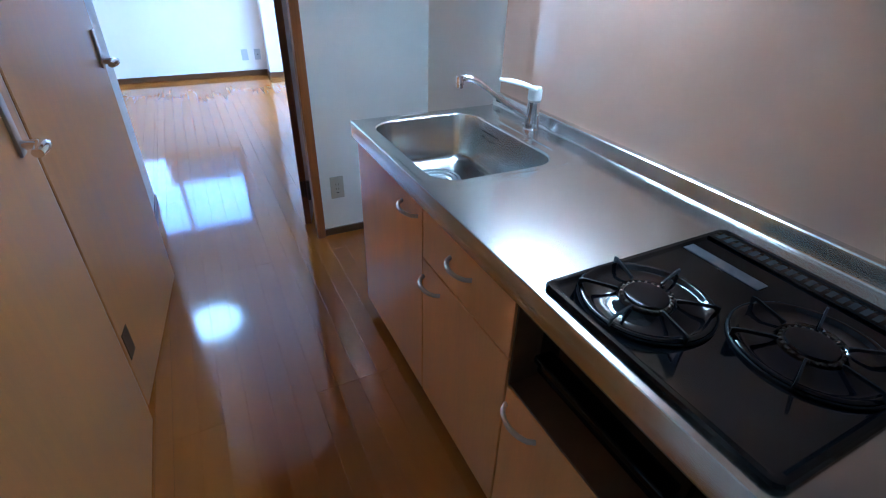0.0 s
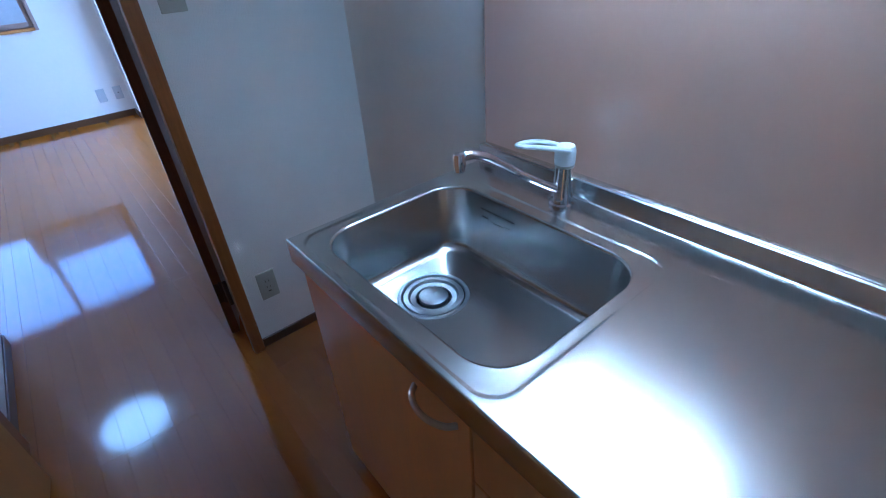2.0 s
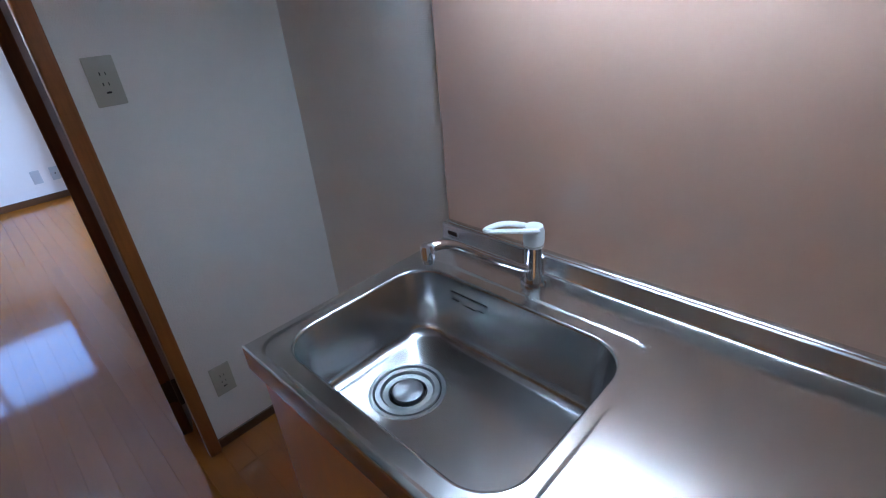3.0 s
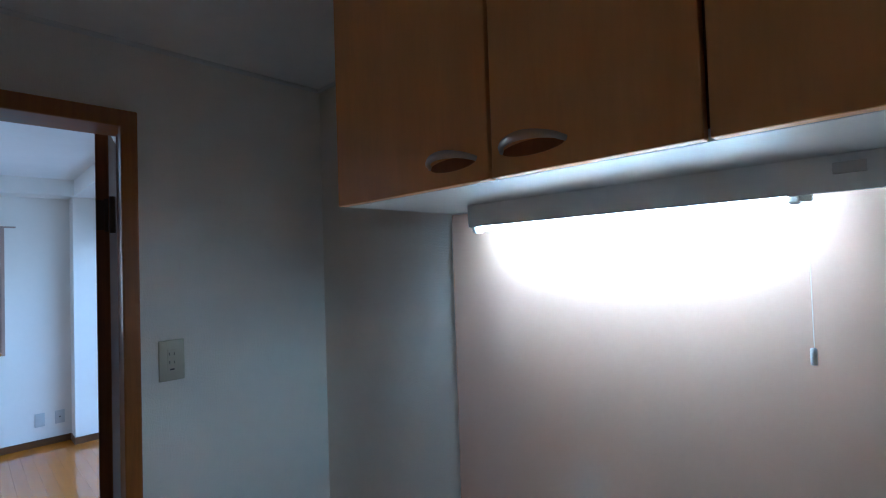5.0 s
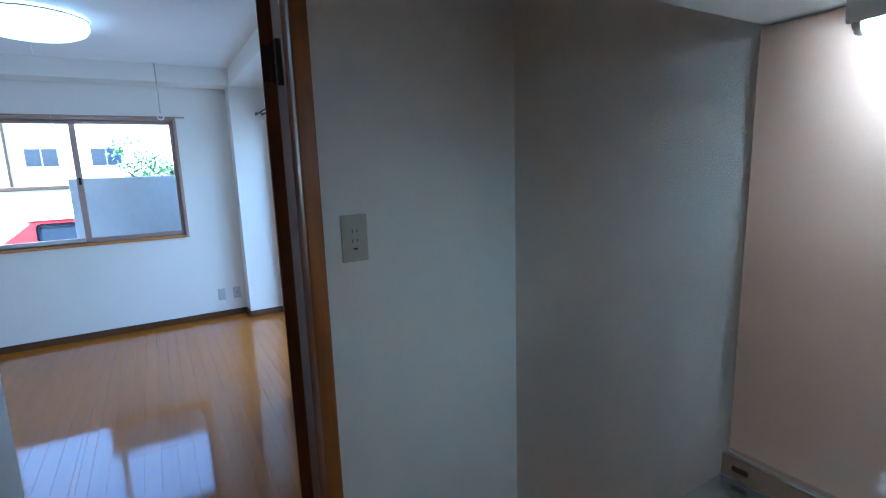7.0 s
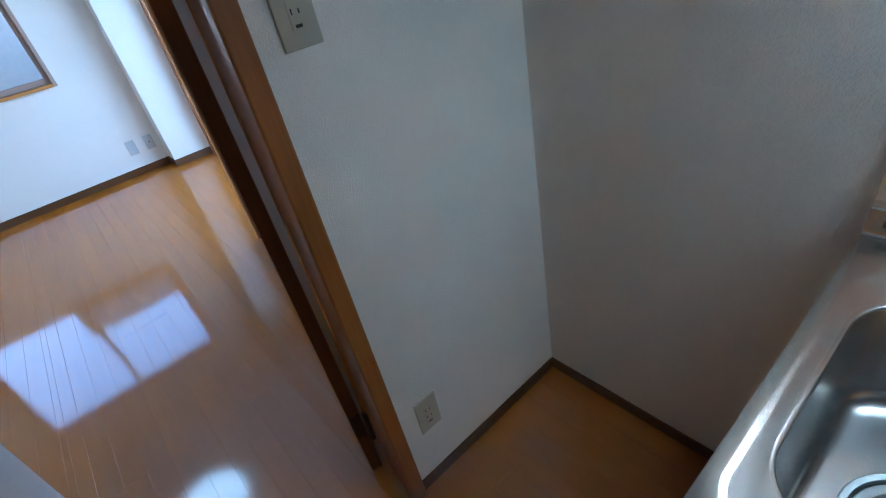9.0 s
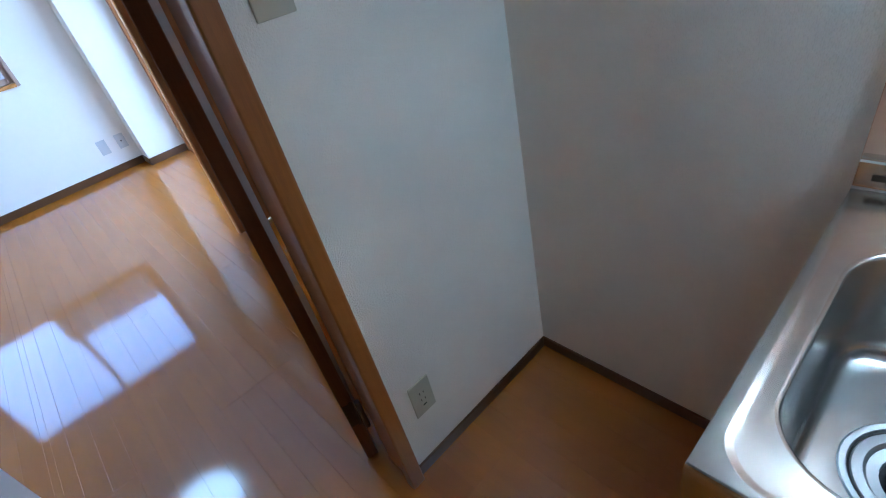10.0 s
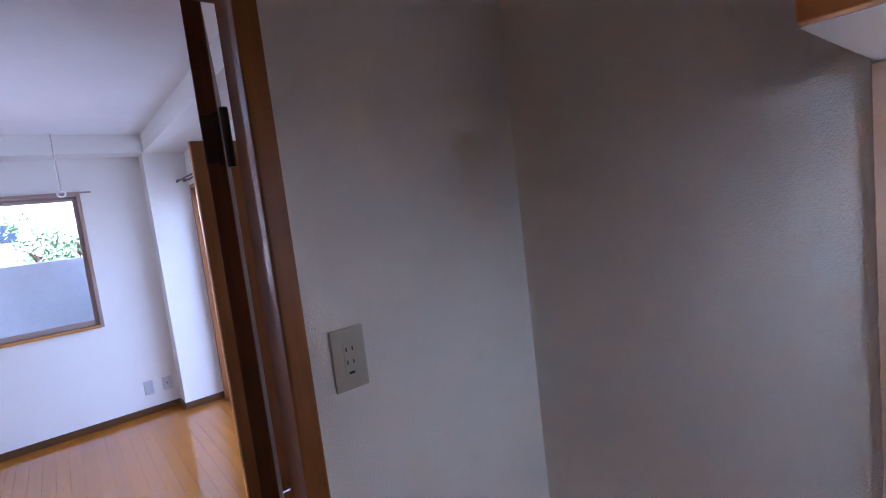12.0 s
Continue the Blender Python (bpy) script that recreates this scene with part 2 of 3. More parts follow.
wall("wall_kitchen_side", (XW, XW + 0.12, YB, YP2, 0, ZR + 0.1))
wall("wall_kitchen_left", (XL - 0.15, XL - 0.033, YB, 0.60, 0, ZR + 0.1), (XL - 0.033, XL, YB, -1.03, 0, ZR + 0.1), (XL - 0.033, XL, -1.03, 0.60, 1.96, ZR + 0.1))
wall("wall_kitchen_end", (XL - 0.12, XW + 0.12, YB - 0.12, YB, 0, ZR + 0.1))
wall("wall_partition", (0.003, XW, YP, YP2, 0, ZR), (XL, 0.003, YP, YP2, 1.99, ZR))
wall("wall_passage", (XL - 0.12, -0.808, 0.60, 1.462, 0, ZR + 0.1))
wall("wall_living_near", (XRL - 0.12, XL - 0.12, 1.34, 1.462, 0, ZR + 0.1))
wall("wall_living_right_near", (XW + 0.12, XR + 0.12, YP2 - 0.12, YP2, 0, ZR + 0.1))
# far wall with its window opening
WX0, WX1, WZ0, WZ1 = -1.66, -0.10, 0.872, 1.935
wall("wall_far", (XRL - 0.12, XR + 0.12, YF, YF + 0.14, 0, WZ0), (XRL - 0.12, XR + 0.12, YF, YF + 0.14, WZ1, ZR + 0.1),
     (XRL - 0.12, WX0, YF, YF + 0.14, WZ0, WZ1), (WX1, XR + 0.12, YF, YF + 0.14, WZ0, WZ1))
wall("wall_living_left", (XRL - 0.12, XRL, 1.462, YF, 0, ZR + 0.1))
# right wall with the balcony door's opening
BY0, BY1, BZ = 2.72, 4.50, 1.93
wall("wall_living_right", (XR, XR + 0.12, YP2, BY0, 0, ZR + 0.1), (XR, XR + 0.12, BY1, YF, 0, ZR + 0.1), (XR, XR + 0.12, BY0, BY1, BZ, ZR + 0.1))
wall("wall_pillar", (0.382, XR, 4.572, YF, 0, 2.24))
wall("wall_beam_side", (0.383, XR, YP2, YF, 2.24, ZR))
wall("wall_beam_far", (XRL, 0.383, 4.50, YF, 2.24, ZR))
solid("ceiling_kitchen", box(XL, XW, YB, YP, ZK, ZK + 0.05), CEIL, "plain white papered kitchen ceiling", "ceiling", kind="structure")
solid("ceiling_living", box(XRL, XR, YP2, YF, ZR, ZR + 0.05), CEIL, "plain white papered living room ceiling", "ceiling", kind="structure")


def skirting(name, *boxes):
    bm = None
    for b in boxes:
        bm = box(*b, bevel=0.002, seg=1, bm=bm)
    return solid(name, bm, BASE_WOOD, "dark brown wooden skirting board", "baseboard", kind="structure")


skirting("baseboard_partition", (0.006, XW - 0.008, YP - 0.008, YP, 0, 0.042))
skirting("baseboard_kitchen", (XW - 0.008, XW, -0.6, YP, 0, 0.042))
skirting("baseboard_passage", (-0.808, -0.800, 0.80, 1.462, 0, 0.06))
skirting("baseboard_far", (XRL, 0.374, YF - 0.009, YF, 0, 0.06))
skirting("baseboard_pillar", (0.374, XR, 4.563, 4.572, 0, 0.06), (0.374, 0.382, 4.572, YF - 0.009, 0, 0.06))

def crown(name, *boxes):
    bm = None
    for b in boxes:
        bm = box(*b, bevel=0.003, seg=1, bm=bm)
    return solid(name, bm, WHITE_BOARD, "thin white moulding along the ceiling edge", "trim", kind="structure")


crown("trim_kitchen", (XL, XW - 0.012, YP - 0.012, YP, ZK - 0.014, ZK), (XW - 0.012, XW, 0.0, YP, ZK - 0.014, ZK))

# doorway casing: two jambs and a head, each with its moulded face
casing = thing("door_frame", "orange-brown varnished wooden door frame round the doorway", "door frame", (0, YP, 0), kind="structure")
part("jamb", merge(box(-0.036, 0.006, YP - 0.023, YP + 0.01, 0, 1.99, 0.005, 3), box(-0.022, 0.004, YP + 0.008, YP2 + 0.004, 0, 1.97, 0.002)), TRIM_WOOD, casing)
part("jamb", box(-0.806, DX0, YP - 0.02, YP2 + 0.012, 0, 1.99, 0.004), TRIM_WOOD, casing)
part("head", merge(box(-0.808, 0.006, YP - 0.0235, YP2 + 0.012, 1.950, 1.997, 0.004), box(-0.78, -0.022, YP + 0.012, YP2, 1.962, 1.99, 0.002)), TRIM_WOOD, casing)


# hinged living-room door, folded back into the room
def swing_leaf():
    d = thing("living_room_door", "dark brown wooden door standing wide open on its hinges", "door", (-0.05, 0.80, 0))
    m = pose(-0.033, 0.830, 0, 0, 0, -17)
    part("door_leaf", turned(box(-0.034, 0, 0.0, 0.74, 0.008, 1.975, 0.002, 1), m), DARK_WOOD, d)
    for z in (1.715, 0.22):
        part("hinge", merge(tube([(-0.028, 0.812, z - 0.055), (-0.028, 0.812, z + 0.055)], 0.008),
                            turned(box(-0.012, -0.002, -0.0035, -0.0005, z - 0.05, z + 0.05), m)), DARK_METAL, d, "dark bronze butt hinge")
        part("hinge_leaf", turned(box(-0.032, -0.0125, -0.0025, -0.0004, z - 0.045, z + 0.045), m), DARK_METAL, d)
    return d


swing_leaf()


def closet_door():
    d = thing("closet_door", "reddish brown wooden closet door standing open from the side wall", "door", (0.5, 2.57, 0))
    part("door_leaf", box(0.309, XR - 0.004, 2.57, 2.602, 0.012, 2.003, 0.002, 1), TRIM_WOOD, d)
    part("edge_strip", box(0.302, 0.309, 2.571, 2.601, 0.012, 2.003, 0.001, 1), LAMINATE, d, "pale veneer edge strip")
    return d


closet_door()


def lever_handle(parent, m):
    """A lever on a long plate; local x is out of the door, y along it."""
    h = part("handle_plate", turned(box(0.0, 0.008, -0.018, 0.018, -0.062, 0.064, 0.003), m), SATIN, parent, "satin metal back plate", smooth=True)
    part("lever", turned(tube([(0.004, 0, -0.040), (0.026, 0, -0.040), (0.040, -0.003, -0.040), (0.047, -0.014, -0.039), (0.048, -0.034, -0.039), (0.044, -0.062, -0.042)],
                              [0.012, 0.0115, 0.0135, 0.0155, 0.0150, 0.0115], 16, flat=0.85), m), CHROME, h, smooth=True)


def passage_door(name, hinge, width, angle, label, lever_y, plate=False):
    d = thing(name, label, "door", (*hinge, 0))
    m = pose(*hinge, 0, 0, 0, angle)
    part("door_leaf", turned(box(-0.033, 0, 0.0, width, 0.008, 1.93, 0.003, 1), m), DOOR_WOOD, d)
    lever_handle(d, m @ pose(0, lever_y, 1.006))
    return d, m


d2, m2 = passage_door("washroom_door", (-0.824, -0.205), 0.795, -6.8, "light brown veneered door standing slightly ajar", 0.755)
part("hinge", turned(box(0.0, 0.003, 0.014, 0.075, 0.205, 0.305, 0.001), m2), DARK_METAL, d2, "dark bronze hinge plate")
d1, m1 = passage_door("toilet_door", (-0.812, -1.02), 0.752, 0.0, "light brown veneered door, closed, with chrome lever", 0.66)
jt = thing("door_post", "brown wooden post with white edge between two doors", "door frame", (-0.83, -0.225, 0), kind="structure")
part("post", box(-0.862, -0.8465, -0.262, -0.205, 0, 1.97), TRIM_WOOD, jt)
part("edge_strip", box(-0.846, -0.8275, -0.236, -0.208, 0, 1.96, 0.002), WHITE_BOARD, jt, "white edge strip")


# ---- kitchen run ----
def bow_handle(parent, x, y0, y1, z, out=-0.03, r=0.0058):
    pts = []
    for k in range(13):
        u = k / 12
        pts.append((x + out * (math.sin(math.pi * u) ** 0.55), y0 + (y1 - y0) * u, z))
    part("handle", tube(pts, r, 10), SATIN, parent, "satin bow handle", smooth=True)


FX = 0.017     # faces of the cabinet doors


def base_cabinet(name, y0, y1, label, top=0.762):
    c = thing(name, label, "cabinet", (0.3, (y0 + y1) / 2, 0), group="kitchen base cabinets")
    part("body", box(FX + 0.022, 0.59, y0 + 0.001, y1 - 0.001, 0.06, top), LAMINATE, c)
    part("plinth", box(FX + 0.045, 0.55, y0 + 0.001, y1 - 0.001, 0.0, 0.06), BASE_WOOD, c, "dark recessed plinth")
    return c


def front(parent, name, y0, y1, z0, z1):
    return part(name, box(FX, FX + 0.019, y0 + 0.002, y1 - 0.002, z0, z1, 0.002, 2), LAMINATE, parent)


c1 = base_cabinet("sink_cabinet", -0.565, -0.008, "light brown laminate sink cabinet with one door", 0.60)
part("side_panel", box(FX + 0.022, 0.59, -0.024, -0.009, 0.60, 0.762), LAMINATE, c1)
part("side_panel", box(FX + 0.022, 0.59, -0.564, -0.552, 0.60, 0.64), LAMINATE, c1)
bow_handle(front(c1, "door", -0.565, -0.008, 0.062, 0.759), FX, -0.535, -0.422, 0.708)
c2 = base_cabinet("drawer_cabinet", -1.012, -0.567, "light brown laminate cabinet, drawer above a door")
bow_handle(front(c2, "drawer", -1.012, -0.567, 0.596, 0.759), FX, -0.840, -0.732, 0.690)
bow_handle(front(c2, "door", -1.012, -0.567, 0.062, 0.590), FX, -0.682, -0.575, 0.535)
c3 = thing("grill_cabinet", "light brown laminate cabinet below a black grill", "cabinet", (0.3, -1.26, 0), group="kitchen base cabinets")
part("body", box(FX + 0.022, 0.59, -1.559, -1.014, 0.06, 0.52), LAMINATE, c3)
part("plinth", box(FX + 0.045, 0.55, -1.559, -1.014, 0.0, 0.06), BASE_WOOD, c3, "dark recessed plinth")
part("side_panel", box(FX, 0.59, -1.56, -1.543, 0.52, 0.762), LAMINATE, c3)
bow_handle(front(c3, "door", -1.56, -1.014, 0.062, 0.522), FX, -1.135, -1.022, 0.470)
c4 = base_cabinet("end_cabinet", -1.86, -1.562, "narrow light brown laminate cabinet at the run's end")
front(c4, "door", -1.86, -1.562, 0.062, 0.759)

# worktop with pressed rim and bowl
wt = thing("steel_worktop", "brushed stainless steel worktop with upstand and pressed sink", "worktop", (0.3, -0.9, H))
SY0, SY1, SX0, SX1 = -0.586, -0.046, 0.055, 0.442
N = 10
top = loft([at_z(rr(0.004, 0.60, -0.66, -0.002, 0.002, N), H), at_z(rr(0.012, 0.482, -0.620, -0.015, 0.052, N), H),
            at_z(rr(0.0145, 0.4795, -0.6175, -0.0175, 0.0505, N), H - 0.0003), at_z(rr(0.0185, 0.4755, -0.6135, -0.0215, 0.0485, N), H - 0.0026), at_z(rr(0.021, 0.473, -0.611, -0.024, 0.047, N), H - 0.0030),
            at_z(rr(SX0 - 0.007, SX1 + 0.007, SY0 - 0.007, SY1 + 0.007, 0.087, N), H - 0.003)])
bm = top
f = [bm.verts.new(p) for p in ((0.004, -1.86, H), (0.60, -1.86, H), (0.60, -0.66, H), (0.004, -0.66, H))]
bm.faces.new(f)
part("top", bm, STEEL, wt, smooth=True, angle=45)
# rolled front edge and end edges
edge = [(0.004, H)] + [(0.004 - 0.004 * math.sin(radians(a)), H - 0.004 + 0.004 * math.cos(radians(a))) for a in (30, 60, 90)] + [(0.0, H - 0.056), (0.004, H - 0.06), (0.02, H - 0.06)]
fe = bmesh.new()
ra = [fe.verts.new((x, 0.0, z)) for x, z in edge]
rb = [fe.verts.new((x, -1.86, z)) for x, z in edge]
for k in range(len(edge) - 1):
    fe.faces.new((ra[k], ra[k + 1], rb[k + 1], rb[k]))
part("front_edge", fe, STEEL, wt, smooth=True)
part("end_edge", box(0.001, 0.60, -0.003, 0.0, H - 0.06, H - 0.0005, 0.001, 1), STEEL, wt)
prof = [(0.568, H + 0.0004)] + [(0.568 + 0.008 * math.sin(radians(a)), H + 0.0084 - 0.008 * math.cos(radians(a))) for a in range(10, 91, 16)]
prof += [(0.577, H + 0.038), (0.578, H + 0.043), (0.5815, H + 0.0455), (0.588, H + 0.0450), (0.5905, H + 0.0415), (0.594, H + 0.0440), (PX, H + 0.0450)]
us = bmesh.new()
ra = [us.verts.new((x, 0.0, z)) for x, z in prof] + [us.verts.new((PX, 0.0, H - 0.001)), us.verts.new((0.568, 0.0, H - 0.001))]
rb = [us.verts.new((v.co.x, -1.86, v.co.z)) for v in ra]
for k in range(len(ra)):
    q = (k + 1) % len(ra)
    us.faces.new((ra[k], ra[q], rb[q], rb[k]))
us.faces.new(ra)
us.faces.new(rb)
part("upstand", us, STEEL, wt, "stainless steel upstand with plain maker's badge", smooth=True)
part("badge", box(0.5748, 0.5770, -0.050, -0.020, H + 0.016, H + 0.027, 0.001), DARK_METAL, wt, "small dark embossed badge")
bowl_loops = [at_z(rr(SX0 - 0.007, SX1 + 0.007, SY0 - 0.007, SY1 + 0.007, 0.087, N), H - 0.003)]
for a in range(0, 91, 22):
    o = 0.007 * (1 - math.sin(radians(a)))
    bowl_loops.append(at_z(rr(SX0 - o, SX1 + o, SY0 - o, SY1 + o, 0.08 + o, N), H - 0.003 - 0.007 * (1 - math.cos(radians(a)))))
ZB = H - 0.178
for k in range(7):
    a = radians(90 * k / 6)
    o = 0.012 + 0.03 * (1 - math.cos(a))
    bowl_loops.append(at_z(rr(SX0 + o, SX1 - o, SY0 + o, SY1 - o, max(0.045, 0.075 - o * 0.5), N), ZB + 0.03 - 0.03 * math.sin(a)))
DC = (0.242, -0.190)
DR = 0.086
bowl_loops.append(at_z(rr(DC[0] - DR, DC[0] + DR, DC[1] - DR, DC[1] + DR, DR - 0.0001, N), ZB - 0.003))
bowl = part("bowl", loft(bowl_loops), BOWL, wt, "pressed stainless steel sink bowl", smooth=True)
part("drain", lathe((*DC, ZB - 0.003), [(0.0865, -0.0005), (0.084, 0.002), (0.077, 0.0015), (0.075, -0.0035), (0.0725, -0.0035), (0.071, 0.0), (0.060, 0.0005), (0.056, -0.005), (0.048, -0.03), (0.0, -0.032)], 56), DULL, bowl, "ringed steel drain", smooth=True)
part("drain_gap", lathe((*DC, ZB - 0.003), [(0.0750, -0.0030), (0.0725, -0.0030)], 56), SLOT, bowl, "dark drain gap")
part("drain_well", lathe((*DC, ZB - 0.003), [(0.0555, -0.0055), (0.043, -0.0070), (0.042, -0.020), (0.0, -0.022)], 56), DULL, bowl, "drain basket plate", smooth=True)
part("drain_slot", lathe((*DC, ZB - 0.003), [(0.0415, -0.0145), (0.0, -0.0150)], 56), BLACK_MATT, bowl, "dark drain slot")
part("drain_cap", lathe((*DC, ZB - 0.003), [(0.0, 0.0012), (0.031, 0.0010), (0.0345, -0.0010), (0.0355, -0.006), (0.034, -0.014), (0.0, -0.0145)], 40), DULL, bowl, "round steel drain cap", smooth=True)
# adhesive label on the bowl's back wall
lm = pose(SX1 - 0.0040, -0.206, H - 0.056, 0, 5, 0)
lb = thing("sink_label", "small printed film label stuck inside the sink", "label", (SX1 - 0.004, -0.206, H - 0.056))
part("film", turned(box(-0.0006, 0.0002, -0.056, 0.056, -0.018, 0.018), lm), BOWL, lb)
for y0, y1, z0, z1 in ((-0.056, 0.056, 0.0135, 0.018), (0.028, 0.050, -0.006, -0.001), (-0.020, 0.012, -0.010, -0.007), (-0.046, -0.030, -0.006, -0.003)):
    part("print", turned(box(-0.0010, -0.0005, y0, y1, z0, z1), lm), SLOT, lb, "dark printed mark")


# mixer tap
def mixer_tap():
    t = thing("mixer_tap", "chrome single-lever mixer tap with white looped lever", "tap", (0.527, -0.322, H))
    part("body", lathe((0.527, -0.322, H), [(0.0, 0.0), (0.028, 0.0), (0.028, 0.006), (0.0245, 0.010), (0.0235, 0.03), (0.0205, 0.045), (0.0205, 0.094), (0.0, 0.094)], 36), CHROME, t, smooth=True)
    part("collar", lathe((0.527, -0.322, H), [(0.0, 0.0945), (0.021, 0.0945), (0.022, 0.097), (0.021, 0.1), (0.0, 0.1)], 36), SATIN, t, smooth=True)
    a, b = Vector((0.520, -0.320, H + 0.036)), Vector((0.283, -0.257, H + 0.166))
    pts = [a.lerp(b, u) + Vector((0, 0, w)) for u, w in ((0, 0), (0.2, 0.004), (0.4, 0.010), (0.6, 0.020), (0.75, 0.026), (0.86, 0.023), (0.95, 0.014))]
    pts += [b + Vector((0.003, 0, 0.004)), b + Vector((-0.001, 0, -0.004))]
    part("spout", tube(pts, [0.0092, 0.0085, 0.0080, 0.0080, 0.0085, 0.0092, 0.0105, 0.012, 0.012], 16), CHROME, t, smooth=True)
    part("nozzle", lathe(b, [(0.0, 0.014), (0.010, 0.014), (0.0125, 0.010), (0.0125, -0.012), (0.0105, -0.013), (0.0105, -0.022), (0.0, -0.022)], 24), CHROME, t, smooth=True)
    part("stay", tube([(0.522, -0.318, H + 0.02), (0.502, -0.305, H + 0.022)], 0.004), CHROME, t)
    part("lever_head", lathe((0.527, -0.322, H), [(0.0, 0.1005), (0.021, 0.1005), (0.0225, 0.105), (0.0225, 0.13), (0.019, 0.141), (0.0, 0.145)], 32), WHITE_PLASTIC, t, "white plastic lever cap", smooth=True)
    tip, root = Vector((0.412, -0.288, H + 0.165)), Vector((0.535, -0.324, H + 0.130))
    d = (tip - root).normalized()
    side = d.cross(Vector((0, 0, 1))).normalized()
    loop = []
    for k in range(29):
        a = 2 * math.pi * k / 28
        u = 0.5 - 0.5 * math.cos(a)
        loop.append(root.lerp(tip, u) + side * 0.0255 * math.sin(a) * (1 - 0.5 * u * u) + Vector((0, 0, 0.006 * math.sin(math.pi * u))))
    part("lever", tube(loop, [0.0082 - 0.0022 * (0.5 - 0.5 * math.cos(2 * math.pi * k / 28)) for k in range(29)], 10, flat=0.75), WHITE_PLASTIC, t, "white looped plastic lever", smooth=True)
    return t


mixer_tap()


# two-burner hob
def hob():
    x0, x1, y0, y1 = 0.022, 0.508, -1.506, -1.067
    h = thing("gas_hob", "black enamelled two-burner gas hob set in the worktop", "hob", (0.26, -1.28, H))
    z = H + 0.001
    part("tray", loft([at_z(rr(x0, x1, y0, y1, 0.02), z), at_z(rr(x0, x1, y0, y1, 0.02), z + 0.006), at_z(rr(x0 + 0.004, x1 - 0.004, y0 + 0.004, y1 - 0.004, 0.018), z + 0.010),
                       at_z(rr(x0 + 0.012, x1 - 0.012, y0 + 0.012, y1 - 0.012, 0.015), z + 0.010), at_z(rr(x0 + 0.018, x1 - 0.018, y0 + 0.018, y1 - 0.018, 0.013), z + 0.005)],
                      cap_last=True), BLACK, h, smooth=True)
    for bx, by, turn, arms in ((0.155, -1.183, 14, 6), (0.292, -1.378, 20, 6)):
        b = part("burner", lathe((bx, by, z), [(0.111, 0.0052), (0.110, 0.0105), (0.106, 0.0125), (0.101, 0.0115), (0.096, 0.0065), (0.088, 0.0055), (0.074, 0.0065), (0.058, 0.0105), (0.050, 0.0125), (0.047, 0.0105), (0.0455, 0.0058), (0.0, 0.0055)], 56), ENAMEL, h, "black enamel drip bowl", smooth=True)
        part("burner_head", lathe((bx, by, z), [(0.0435, 0.006), (0.0430, 0.0125), (0.0405, 0.0145), (0.0375, 0.0140), (0.0, 0.0138)], 48), DARK_METAL, b, "burnt brass burner head", smooth=True)
        part("burner_cap", lathe((bx, by, z), [(0.0365, 0.0138), (0.0375, 0.0158), (0.0355, 0.0185), (0.030, 0.0195), (0.0, 0.0190)], 40), ENAMEL, b, "black enamelled burner cap", smooth=True)
        teeth = bmesh.new()
        for k in range(24):
            merge(teeth, turned(box(0.0388, 0.0442, -0.0019, 0.0019, 0.0110, 0.0162, 0.0006, 1), pose(bx, by, z, 0, 0, 15 * k)))
        part("flame_ring", teeth, DARK_METAL, b, "ring of flame ports")
        part("igniter", lathe((bx + 0.052, by + 0.012, z), [(0.0034, 0.006), (0.0034, 0.0145), (0.0014, 0.0165), (0.0, 0.0165)], 12), CHROME, b, "bright metal igniter")
        part("flame_sensor", box(bx + 0.0445, bx + 0.051, by - 0.0145, by - 0.0115, z + 0.0095, z + 0.0135, 0.0008, 1), CHROME, b, "bright metal flame sensor")
        part("ring", lathe((bx, by, z), [(0.1145, 0.0050), (0.1145, 0.0085), (0.1120, 0.0100), (0.1105, 0.0080)], 56), SOOT, b, "black iron trivet ring", smooth=True)
        for k in range(arms):
            m = pose(bx, by, z, 0, 0, 360 / arms * k + turn)
            own = bmesh.new()
            prof = [(0.050, 0.0130), (0.047, 0.0200), (0.051, 0.0215), (0.106, 0.0250), (0.1135, 0.0230), (0.1140, 0.0080), (0.1095, 0.0080), (0.1040, 0.0190), (0.060, 0.0170)]
            va = [own.verts.new((x, -0.0017, zz)) for x, zz in prof]
            vb = [own.verts.new((x, 0.0017, zz)) for x, zz in prof]
            own.faces.new(va)
            own.faces.new(vb)
            for i in range(len(prof)):
                j = (i + 1) % len(prof)
                own.faces.new((va[i], va[j], vb[j], vb[i]))
            part("pan_support", turned(own, m), SOOT, b)
    part("nameplate", box(0.362, 0.391, -1.247, -1.086, z + 0.0052, z + 0.0075, 0.0008, 1), LABEL_GREY, h, "silver printed strip")
    vent = part("vent_strip", box(0.442, 0.484, -1.492, -1.080, z + 0.005, z + 0.012, 0.003), BLACK, h, "raised black exhaust strip", smooth=True)
    for k in range(22):
        y = -1.096 - k * 0.0182
        part("vent_slot", box(0.450, 0.476, y - 0.005, y + 0.005, z + 0.0115, z + 0.0125), BLACK_MATT, vent)
    return h


hob()


